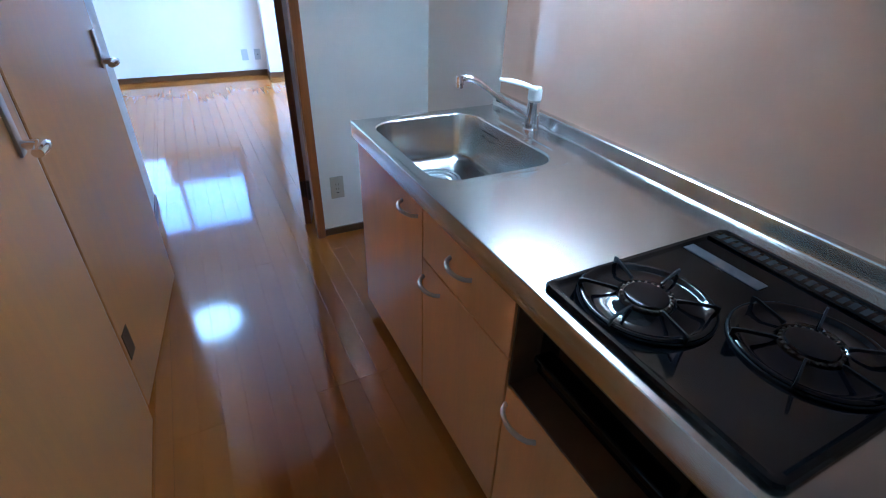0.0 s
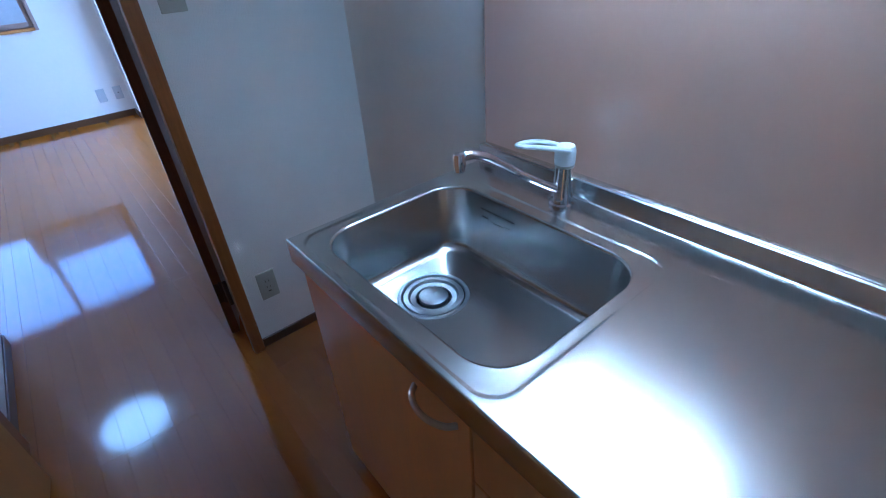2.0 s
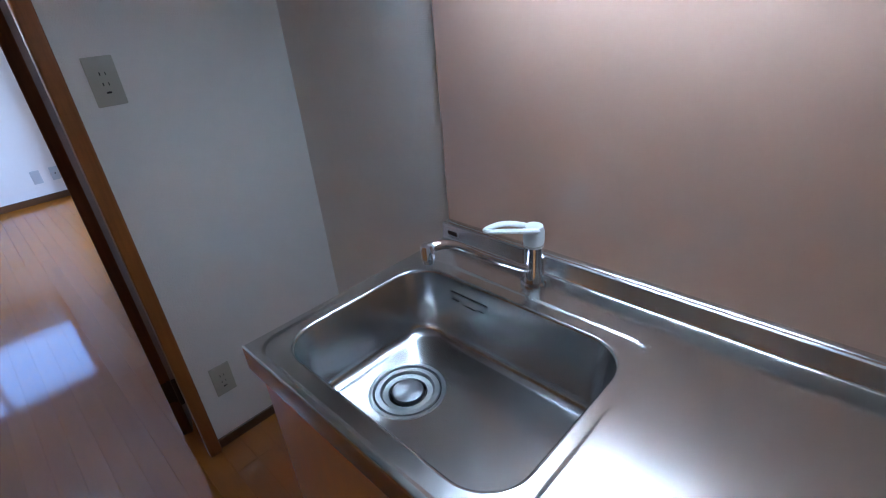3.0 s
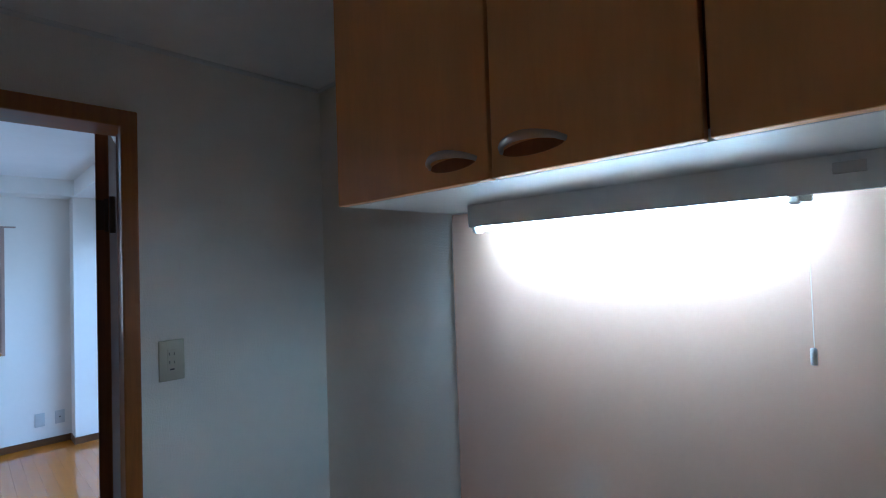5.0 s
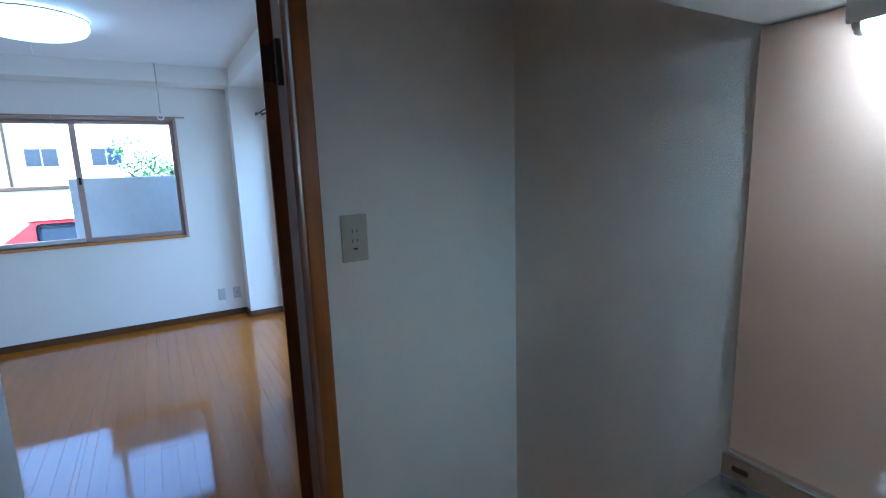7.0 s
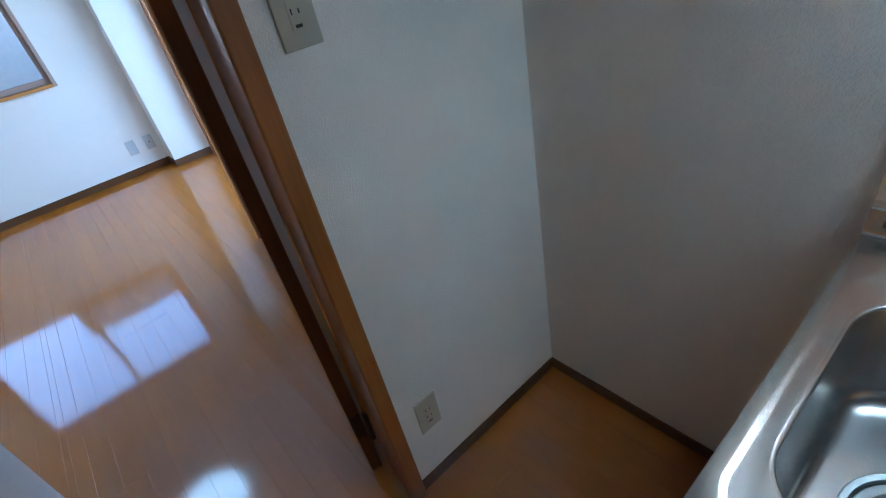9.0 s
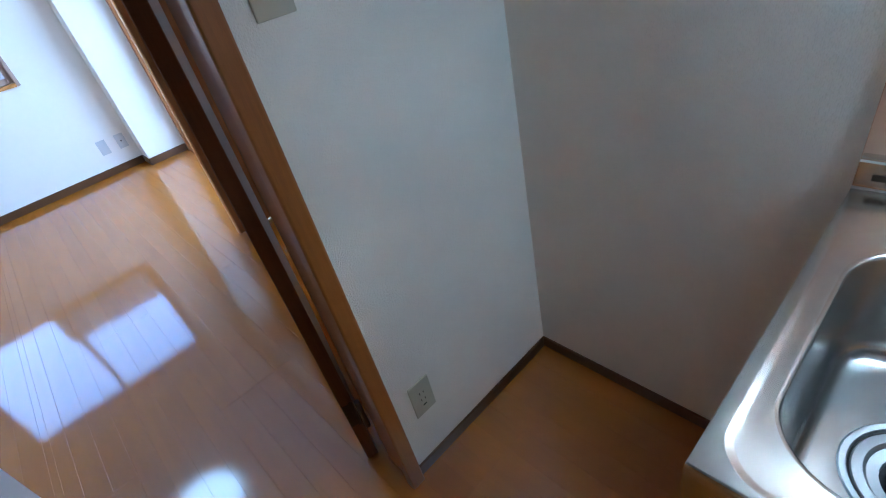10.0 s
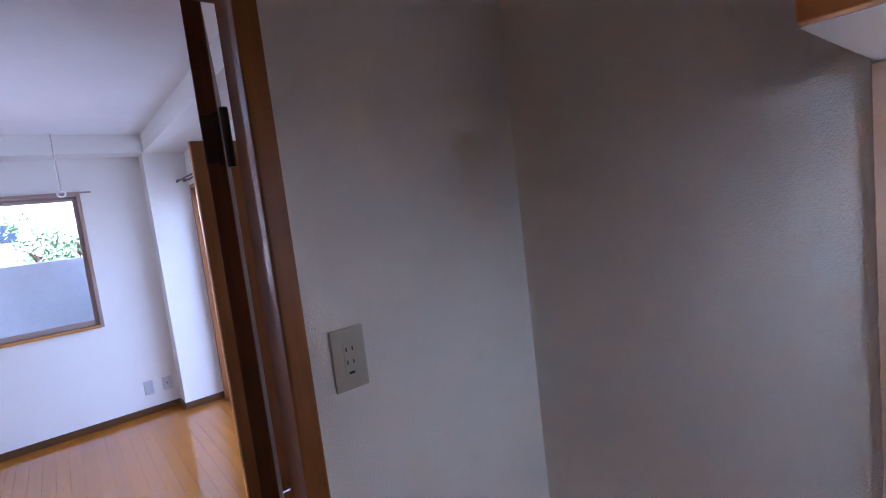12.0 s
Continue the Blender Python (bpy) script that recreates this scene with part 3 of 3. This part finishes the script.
def grill():
    g = thing("gas_grill", "black built-in gas grill with glass drawer front", "grill", (0.2, -1.27, 0.62), group="")
    part("body", box(0.105, 0.56, -1.536, -1.022, 0.53, 0.745), BLACK_MATT, g)
    part("fascia", box(0.082, 0.105, -1.536, -1.022, 0.690, 0.745, 0.003), BLACK, g, "glossy black control fascia")
    d = part("drawer_front", box(0.085, 0.105, -1.40, -1.026, 0.545, 0.686, 0.004), BLACK, g, "black glass drawer front")
    part("handle", box(0.062, 0.086, -1.38, -1.036, 0.592, 0.612, 0.005), BLACK, d)
    part("panel", box(0.085, 0.105, -1.536, -1.404, 0.545, 0.686, 0.003), BLACK, g)
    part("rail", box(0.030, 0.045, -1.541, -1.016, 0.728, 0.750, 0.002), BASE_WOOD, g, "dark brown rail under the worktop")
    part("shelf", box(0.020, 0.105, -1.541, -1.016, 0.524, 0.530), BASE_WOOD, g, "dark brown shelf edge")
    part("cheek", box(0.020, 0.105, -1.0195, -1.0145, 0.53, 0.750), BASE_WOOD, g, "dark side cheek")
    return g


grill()

# glossy splash panel
solid("splash_panel", box(PX, XW + 0.001, -1.95, 0.003, H - 0.02, 1.668, 0.0008, 1), PANEL, "glossy beige kitchen splash panel on the wall", "panel", kind="structure")

# wall cabinets
CX, CZ = 0.236, 1.671


def wall_cabinet(y0, y1, hy, label, first=False):
    c = thing("wall_cabinet", label, "cabinet", (0.42, (y0 + y1) / 2, CZ), group="kitchen wall cabinets")
    # Carcass gets a dark colour so the gaps round the doors look shaded.
    part("body", box(CX + 0.024, XW, y0, y1, CZ + 0.016, ZK - 0.004), BASE_WOOD, c, "carcass coloured dark for the shade in the door gaps")
    part("bottom", box(CX + 0.027, XW, y0 - 0.001, y1 + 0.001, CZ, CZ + 0.0155), WHITE_BOARD, c, "white underside board")
    d = part("door", box(CX, CX + 0.02, y0 + 0.0025, y1 - 0.0025, CZ - 0.001, ZK - 0.02, 0.002), LAMINATE, c)
    if hy:
        pts = []
        for k in range(15):
            u = math.sin(math.pi * k / 14) ** 0.6
            pts.append((CX - 0.032 * u, hy[0] + (hy[1] - hy[0]) * k / 14, CZ + 0.036 + 0.010 * u))
        # Brown oval behind the bow: the handle's shadow, put in as colour.
        yc, zc, hl = (hy[0] + hy[1]) / 2, CZ + 0.034, (hy[1] - hy[0]) / 2 - 0.002
        oval = [(yc + hl * math.cos(radians(a)), zc + 0.011 * math.sin(radians(a))) for a in range(0, 360, 12)]
        part("handle_shade", loft([[(CX + 0.001, y, z) for y, z in oval], [(CX - 0.0015, y, z) for y, z in oval]], cap_last=True), TRIM_WOOD, d, "brown oval standing in for the bow handle's shadow")
        part("handle", tube(pts, [0.0036 + 0.0024 * math.sin(math.pi * k / 14) for k in range(15)], 10, flat=1.2), SATIN, d, "satin bow handle", smooth=True)
    return c


wall_cabinet(-0.435, -0.002, (-0.408, -0.300), "light brown laminate wall cabinet at the run's end")
wall_cabinet(-0.747, -0.437, (-0.572, -0.460), "narrow light brown laminate wall cabinet, closed")
wall_cabinet(-1.20, -0.749, (-1.16, -1.05), "light brown laminate wall cabinet, closed")
wall_cabinet(-1.86, -1.202, None, "light brown laminate wall cabinet over the hob")


# under-cabinet fluorescent lamp
def tube_lamp():
    l = thing("under_cabinet_lamp", "white fluorescent batten lamp, lit, under the wall cabinets", "lamp", (0.52, -0.5, CZ))
    own = bmesh.new()
    prof = [(0.486, CZ - 0.001), (0.603, CZ - 0.001), (0.603, CZ - 0.030), (0.522, CZ - 0.030), (0.496, CZ - 0.032), (0.493, CZ - 0.0515), (0.488, CZ - 0.0515)]
    va = [own.verts.new((x, -0.163, z)) for x, z in prof]
    vb = [own.verts.new((x, -1.02, z)) for x, z in prof]
    own.faces.new(va)
    own.faces.new(vb)
    for i in range(len(prof)):
        j = (i + 1) % len(prof)
        own.faces.new((va[i], va[j], vb[j], vb[i]))
    part("housing", own, WHITE_PLASTIC, l)
    part("tube", tube([(0.5095, -0.185, CZ - 0.048), (0.5095, -0.775, CZ - 0.048)], 0.0125, 16), TUBE, l, "glowing fluorescent tube", smooth=True)
    part("end_cap", box(0.490, 0.530, -0.185, -0.165, CZ - 0.066, CZ - 0.030, 0.014, 4), WHITE_PLASTIC, l, smooth=True)
    part("end_cap", box(0.496, 0.522, -0.792, -0.777, CZ - 0.062, CZ - 0.033, 0.003), WHITE_PLASTIC, l)
    part("tube_holder", box(0.499, 0.515, -0.806, -0.792, CZ - 0.060, CZ - 0.043, 0.003), WHITE_PLASTIC, l)
    part("switch", box(0.4845, 0.487, -0.868, -0.832, CZ - 0.028, CZ - 0.012, 0.001), GREY_PLASTIC, l, "small grey rocker switch")
    cord = part("pull_cord", tube([(0.502, -0.800, CZ - 0.04), (0.502, -0.800, 1.401)], 0.0004, 6), WHITE_PLASTIC, l)
    part("bead", lathe((0.502, -0.799, 1.377), [(0.0, 0.0245), (0.003, 0.024), (0.0042, 0.021), (0.0042, 0.002), (0.0036, 0.0), (0.0, 0.0)], 14), WHITE_PLASTIC, cord, "white plastic pull bead", smooth=True)
    return l


tube_lamp()


# ---- outlets ----
def outlet(name, m, label, rows=2, group="wall outlets", mat=CREAM_PLASTIC, w=0.07, h=0.12, kind2=""):
    """Plate in local x (width) and z (height), facing local -y."""
    base = m.translation
    o = thing(name, label, "outlet", base, group=group)
    part("plate", turned(box(-w / 2, w / 2, -0.006, 0.0, -h / 2, h / 2, 0.003, 3), m), mat, o, smooth=True)
    if kind2 == "blank":
        part("insert", turned(box(-0.012, 0.012, -0.0072, -0.006, -0.04, 0.04, 0.001), m), mat, o)
        return o
    if kind2 == "jack":
        part("insert", turned(box(-0.011, 0.011, -0.0072, -0.006, -0.034, 0.034, 0.001), m), mat, o)
        part("jack", turned(lathe((0, 0, 0), [(0.006, 0.0), (0.005, 0.006), (0.003, 0.006), (0.0, 0.002)], 16), m @ pose(0, -0.007, 0, 90, 0, 0)), SLOT, o, "round aerial jack")
        return o
    ins = part("insert", turned(box(-0.012, 0.012, -0.0075, -0.006, -0.034, 0.034, 0.001), m), mat, o, "socket insert")
    zs = (0.019, -0.006) if rows == 2 else (0.0,)
    for zc in zs:
        part("slot", turned(box(-0.0075, -0.0052, -0.0079, -0.0074, zc - 0.004, zc + 0.0045), m), SLOT, ins)
        part("slot", turned(box(0.0052, 0.0075, -0.0079, -0.0074, zc - 0.004, zc + 0.0035), m), SLOT, ins)
    part("earth_terminal", turned(box(-0.006, 0.006, -0.0082, -0.0074, -0.029, -0.024, 0.0004), m), SLOT, ins)
    return o


outlet("wall_outlet", pose(0.0885, YP, 1.2755), "cream double wall outlet with earth terminal")
outlet("wall_outlet", pose(0.095, YP, 0.271), "cream wall outlet low above the skirting")
outlet("wall_outlet", pose(0.152, YF, 0.233), "off-white blank wall plate near the pillar", mat=GREY_PLASTIC, kind2="blank")
outlet("aerial_outlet", pose(0.295, YF, 0.233), "off-white aerial outlet near the pillar", mat=GREY_PLASTIC, kind2="jack")
outlet("wall_outlet", pose(-0.808, 0.95, 0.27, 0, 0, 90), "off-white wall outlet low on the passage wall", mat=WHITE_PLASTIC)


# ---- living room ----
def far_window():
    w = thing("window_1", "sliding window in a brown frame, daylight outside", "window", (-0.86, YF, WZ0), kind="structure")
    y0, y1 = YF - 0.012, YF + 0.09
    for name, b in (("casing", (WX0 - 0.03, WX0, y0, y1, WZ0 - 0.025, WZ1 + 0.025)), ("casing", (WX1, WX1 + 0.026, y0, y1, WZ0 - 0.025, WZ1 + 0.025)),
                    ("casing", (WX0, WX1, y0, y1, WZ1, WZ1 + 0.025)), ("window_sill", (WX0, WX1, y0 - 0.01, y1, WZ0 - 0.025, WZ0))):
        part(name, box(*b, 0.002, 1), BRONZE_ALU if name == "casing" else DOOR_WOOD, w)
    xm = -0.865
    for k, (a, b, yy) in enumerate(((WX0, xm + 0.02, YF + 0.055), (xm - 0.022, WX1, YF + 0.025))):
        f = 0.032
        s = part("sash", box(a, a + (f if k == 0 else 0.045), yy, yy + 0.022, WZ0, WZ1, 0.002, 1), BRONZE_ALU, w, "bronze aluminium sash")
        part("stile", box(b - (0.045 if k == 0 else f), b, yy, yy + 0.022, WZ0, WZ1, 0.002, 1), BRONZE_ALU, s)
        part("rail", box(a + f, b - f, yy, yy + 0.022, WZ1 - f, WZ1, 0.002, 1), BRONZE_ALU, s)
        part("rail", box(a + f, b - f, yy, yy + 0.022, WZ0, WZ0 + f + 0.01, 0.002, 1), ALU if k == 0 else BRONZE_ALU, s)
        g = part("pane", box(a + f, b - f, yy + 0.009, yy + 0.013, WZ0 + f, WZ1 - f), GLASS, s)
        g.visible_shadow = False
    part("latch", box(xm - 0.006, xm + 0.012, YF + 0.008, YF + 0.025, 1.385, 1.445, 0.004), SLOT, w, "dark crescent latch")
    return w


far_window()
rail = thing("curtain_rail", "thin bronze curtain rail above the window", "curtain rail", (-0.86, YF, 1.968))
part("rail", tube([(WX0 - 0.1, YF - 0.03, 1.966), (0.0, YF - 0.03, 1.966)], 0.007, 8), BRONZE_ALU, rail)
for x in (WX0 + 0.02, -0.86, -0.09):
    part("bracket", box(x - 0.008, x + 0.008, YF - 0.036, YF, 1.960, 1.974, 0.002), BRONZE_ALU, rail)


def balcony_door():
    w = thing("window_2", "sliding glass balcony door in a brown wooden frame", "window", (XR, 3.6, 0), kind="structure")
    for b in ((XR - 0.012, XR + 0.1, BY1 - 0.028, BY1 + 0.02, 0.0, BZ + 0.02), (XR - 0.012, XR + 0.1, BY0 - 0.02, BY0 + 0.028, 0.0, BZ + 0.02),
              (XR - 0.012, XR + 0.1, BY0 + 0.028, BY1 - 0.028, BZ - 0.008, BZ + 0.02), (XR - 0.004, XR + 0.1, BY0 + 0.028, BY1 - 0.028, 0.0, 0.02)):
        part("casing", box(*b, 0.002, 1), TRIM_WOOD, w)
    for a, b, x in ((BY0 + 0.028, 3.63, XR + 0.03), (3.59, BY1 - 0.028, XR + 0.055)):
        s = part("sash", box(x, x + 0.022, a, a + 0.04, 0.02, BZ - 0.008, 0.002, 1), BRONZE_ALU, w)
        part("stile", box(x, x + 0.022, b - 0.04, b, 0.02, BZ - 0.008, 0.002, 1), BRONZE_ALU, s)
        part("rail", box(x, x + 0.022, a + 0.04, b - 0.04, BZ - 0.055, BZ - 0.008, 0.002, 1), BRONZE_ALU, s)
        part("rail", box(x, x + 0.022, a + 0.04, b - 0.04, 0.02, 0.09, 0.002, 1), BRONZE_ALU, s)
        g = part("pane", box(x + 0.009, x + 0.013, a + 0.04, b - 0.04, 0.09, BZ - 0.055), GLASS, s)
        g.visible_shadow = False
    return w


balcony_door()
rail2 = thing("curtain_rail", "dark double curtain rail above the balcony door", "curtain rail", (XR, 3.6, 1.99))
for dx, z in ((0.045, 1.985), (0.10, 1.985)):
    part("rail", tube([(XR - dx, 2.75, z), (XR - dx, 4.53, z)], 0.008, 8), DARK_METAL, rail2)
for y in (2.8, 3.6, 4.48):
    part("bracket", box(XR - 0.11, XR, y - 0.01, y + 0.01, 1.990, 2.0), DARK_METAL, rail2)


def ceiling_lamp():
    c = (-0.825, 3.30, ZR)
    l = thing("ceiling_lamp", "round white ceiling lamp, lit", "lamp", c)
    part("rim", lathe(c, [(0.270, -0.012), (0.284, -0.016), (0.284, -0.026), (0.270, -0.022)], 56), SATIN, l, "thin dark shade rim", smooth=True)
    part("base", lathe(c, [(0.0, 0.0), (0.21, 0.0), (0.21, -0.03), (0.0, -0.03)], 40), WHITE_PLASTIC, l)
    part("shade", lathe(c, [(0.265, -0.018), (0.280, -0.032), (0.280, -0.055), (0.262, -0.082), (0.21, -0.104), (0.11, -0.114), (0.0, -0.117)], 56), DIFFUSER, l, "glowing white acrylic shade", smooth=True)
    cord = part("pull_cord", tube([(c[0] - 0.02, c[1] - 0.02, ZR - 0.10), (c[0] + 0.025, c[1] - 0.02, ZR - 0.62)], 0.001, 6), WHITE_PLASTIC, l)
    part("bead", lathe((c[0] + 0.025, c[1] - 0.02, ZR - 0.63), [(0.0, 0.012), (0.005, 0.008), (0.006, -0.004), (0.0, -0.01)], 12), WHITE_PLASTIC, cord)
    return l


ceiling_lamp()


def drying_hook():
    x, y = -0.198, 4.43
    d = thing("laundry_pole_hanger", "thin white ceiling rod with a ring for laundry poles", "hanger", (x, y, ZR))
    part("rod", tube([(x, y, ZR), (x, y, 1.965)], 0.005, 10), SATIN, d)
    part("flange", lathe((x, y, ZR - 0.008), [(0.0, 0.0), (0.02, 0.0), (0.02, 0.008), (0.0, 0.008)], 20), WHITE_PLASTIC, d)
    ring = [(x + 0.024 * math.sin(2 * math.pi * k / 24), y, 1.938 + 0.024 * math.cos(2 * math.pi * k / 24)) for k in range(25)]
    part("ring", tube(ring, 0.006, 10), WHITE_PLASTIC, d, "white plastic ring", smooth=True)
    return d


drying_hook()

# ---- outside ----
# Unseen block overhead, added to shade the parapet and trim balcony sky light.
wall("wall_shade_block", (XRL - 0.12, 1.15, YB - 0.12, YF + 0.14, 2.5, 4.6), mat=RENDER_WALL, label="pale unseen block overhead, added to shade parapet and balcony")

solid("ground", box(-300, 300, -300, 300, -0.62, -0.45), GROUND, "grey asphalt parking ground", "ground", kind="structure")
bal = thing("balcony_wall", "grey concrete parapet wall just outside the window", "wall", (0.2, 5.3, -0.45), kind="structure")
part("panel", box(-1.0, 3.2, 5.25, 5.37, -0.45, 1.437, 0.006), CONCRETE, bal)
fence = thing("fence", "pale panelled boundary fence with dark top rail", "fence", (-3.5, 12.0, -0.45))
for k in range(5):
    part("panel", box(-9.0 + 1.9 * k, -7.12 + 1.9 * k, 12.0, 12.05, -0.45, 1.22, 0.004), FENCE, fence)
part("top_rail", box(-9.0, 0.5, 11.97, 12.08, 1.22, 1.30, 0.01), DARK_METAL, fence)


def building():
    b = thing("apartment_building", "white rendered two-storey house across the parking lot", "house", (-6, 24, -0.45))
    part("wall", box(-16, 4.5, 22.5, 30, -0.45, 5.9), RENDER_WALL, b)
    part("roof", box(-16.4, 4.9, 22.1, 30.4, 5.9, 6.1), CONCRETE, b)
    for x in (-4.12, -2.15, -8.6, -11.0):
        w = part("window", box(x - 0.03, x + 0.97, 22.44, 22.52, 1.85, 2.55), ALU, b)
        part("pane", box(x, x + 0.45, 22.41, 22.45, 1.89, 2.51), DARK_GLASS, w)
        part("pane", box(x + 0.49, x + 0.94, 22.41, 22.45, 1.89, 2.51), DARK_GLASS, w)
    part("downpipe", tube([(-4.63, 22.44, -0.45), (-4.63, 22.44, 5.9)], 0.045, 10), DARK_METAL, b, "dark rainwater pipe")
    return b


building()


def tree(x, y, height, spread, seed):
    rnd = random.Random(seed)
    t = thing("tree", "leafy green garden tree beyond the fence", "tree", (x, y, -0.45), group="garden trees")
    bm = tube([(x, y, -0.45), (x + 0.05, y, height * 0.4), (x - 0.05, y + 0.05, height * 0.75)], [0.10, 0.07, 0.03], 8)
    for k in range(7):
        a, z0 = rnd.uniform(0, 6.28), height * rnd.uniform(0.3, 0.7)
        p = Vector((x, y, z0))
        q = p + Vector((math.cos(a), math.sin(a), 0.7)) * spread * rnd.uniform(0.4, 0.8)
        tube([p, p.lerp(q, 0.5) + Vector((0, 0, 0.06)), q], [0.035, 0.025, 0.01], 6, bm=bm)
    part("trunk", bm, BARK, t)
    verts, faces = [], []
    for c in range(10):
        a, r = rnd.uniform(0, 6.28), spread * math.sqrt(rnd.random())
        zc = height * rnd.uniform(0.5, 1.0)
        cen = Vector((x + math.cos(a) * r, y + math.sin(a) * r, zc - 0.25 * r))
        for _ in range(55):
            p = cen + Vector((rnd.gauss(0, 0.16), rnd.gauss(0, 0.16), rnd.gauss(0, 0.12)))
            u = Vector((rnd.uniform(-1, 1), rnd.uniform(-1, 1), rnd.uniform(-1, 1))).normalized() * 0.065
            v = u.orthogonal().normalized() * 0.034
            n = len(verts)
            verts += [p - u, p + v, p + u, p - v]
            faces.append((n, n + 1, n + 2, n + 3))
    me = bpy.data.meshes.new("crown")
    me.from_pydata([tuple(v) for v in verts], [], faces)
    me.materials.append(LEAF)
    o = new("crown", me)
    o.parent = t
    o.matrix_parent_inverse = Matrix.Translation(-t.location)
    return t


tree(-0.6, 14.5, 2.25, 0.55, 3)
tree(0.2, 14.0, 2.15, 0.4, 5)
tree(-0.5, 13.2, 1.5, 0.6, 8)


def car():
    x0, y0 = -2.65, 8.0
    c = thing("parked_car", "red and white compact car parked outside", "car", (x0 + 1, y0, -0.45))
    # the car stands lengthways to the window; profile over its length
    prof = [(0, 0.18), (0, 0.62), (0.12, 0.82), (0.5, 0.92), (0.85, 1.22), (1.1, 1.30), (1.85, 1.29), (2.25, 1.02), (2.42, 0.86), (2.48, 0.5), (2.46, 0.18)]
    own = bmesh.new()
    rows = []
    for w, inset in ((0.0, 0.10), (0.12, 0.0), (1.36, 0.0), (1.48, 0.10)):
        rows.append([own.verts.new((x0 + p, y0 + w, -0.45 + 1.115 * (z - (inset if z > 1 else 0) * 0.6))) for p, z in prof])
    for a, b in zip(rows, rows[1:]):
        for i in range(len(prof)):
            j = (i + 1) % len(prof)
            own.faces.new((a[i], a[j], b[j], b[i]))
    own.faces.new(rows[0])
    own.faces.new(rows[-1])
    part("body", own, RED_PAINT, c, smooth=True)
    part("roof", box(x0 + 0.76, x0 + 2.06, y0 - 0.03, y0 + 1.5, 0.875, 1.03, 0.04), WHITE_PLASTIC, c, "white car roof", smooth=True)
    part("side_window", box(x0 + 0.90, x0 + 2.0, y0 - 0.012, y0 + 0.01, 0.52, 0.84, 0.06), DARK_GLASS, c)
    for wx in (0.48, 1.98):
        wh = part("wheel", turned(lathe((0, 0, 0), [(0.0, -0.08), (0.26, -0.08), (0.28, -0.06), (0.28, 0.08), (0.0, 0.08)], 28), pose(x0 + wx, y0 + 0.05, -0.17, 90)), RUBBER, c)
        part("rim", turned(lathe((0, 0, 0), [(0.0, 0.09), (0.15, 0.085), (0.17, 0.081), (0.0, 0.07)], 24), pose(x0 + wx, y0 + 0.05, -0.17, 90)), ALU, wh)
    part("aerial", tube([(x0 + 1.15, y0 + 0.3, 1.0), (x0 + 0.95, y0 + 0.3, 1.14)], 0.006, 6), RUBBER, c)
    return c


car()

# ---- floor boards, piece by piece ----
floor = solid("floor", box(XRL, XR, YB, YF, -0.05, -0.0065), GROOVE, "glossy orange-brown strip-wood floor", "floor", kind="structure")
PW, PL = 0.0757, 0.909
plank_mesh = {}


def plank(x0, x1, y0, y1):
    key = (round(x1 - x0, 3), round(y1 - y0, 3))
    if key not in plank_mesh:
        w, l = key
        bm = bmesh.new()
        g, b = 0.0002, 0.0005
        lo = [bm.verts.new(p) for p in ((g, g, -0.0065), (w - g, g, -0.0065), (w - g, l - g, -0.0065), (g, l - g, -0.0065))]
        mi = [bm.verts.new((v.co.x, v.co.y, -0.0005)) for v in lo]
        hi = [bm.verts.new(p) for p in ((g + b, g + b * 0.5, 0), (w - g - b, g + b * 0.5, 0), (w - g - b, l - g - b * 0.5, 0), (g + b, l - g - b * 0.5, 0))]
        for a, c in ((lo, mi), (mi, hi)):
            for i in range(4):
                j = (i + 1) % 4
                bm.faces.new((a[i], a[j], c[j], c[i]))
        bm.faces.new(hi)
        me = bpy.data.meshes.new("plank")
        bm.to_mesh(me)
        bm.free()
        me.materials.append(FLOOR_WOOD)
        plank_mesh[key] = me
    o = new("plank", plank_mesh[key])
    o.location = (x0, y0, 0)
    o.parent = floor


def lay(xa, xb, ya, yb, length):
    i = math.floor(xa / PW)
    while i * PW < xb - 0.002:
        x0, x1 = max(xa, i * PW), min(xb, (i + 1) * PW)
        shift = 0.53 + (i // 4 % 2) * length / 2
        y = shift - math.ceil((shift - ya) / length) * length
        while y < yb - 0.002:
            if min(yb, y + length) - max(ya, y) > 0.01:
                plank(x0, x1, max(ya, y), min(yb, y + length))
            y += length
        i += 1


lay(-0.808, XW, -1.9, YF, PL * 2)
lay(XW, XR, YP2, YF, PL * 2)
lay(-1.65, -0.808, 1.462, YF, PL * 2)
rest = box(-0.83, XW, YB, -1.9, -0.0065, 0)
rest = box(-0.83, -0.808, -1.9, 0.6, -0.0065, 0, bm=rest)
rest = box(XRL, -1.65, 1.462, YF, -0.0065, 0, bm=rest)
tagged(part("boards", rest, FLOOR_WOOD, floor), kind="stuff")
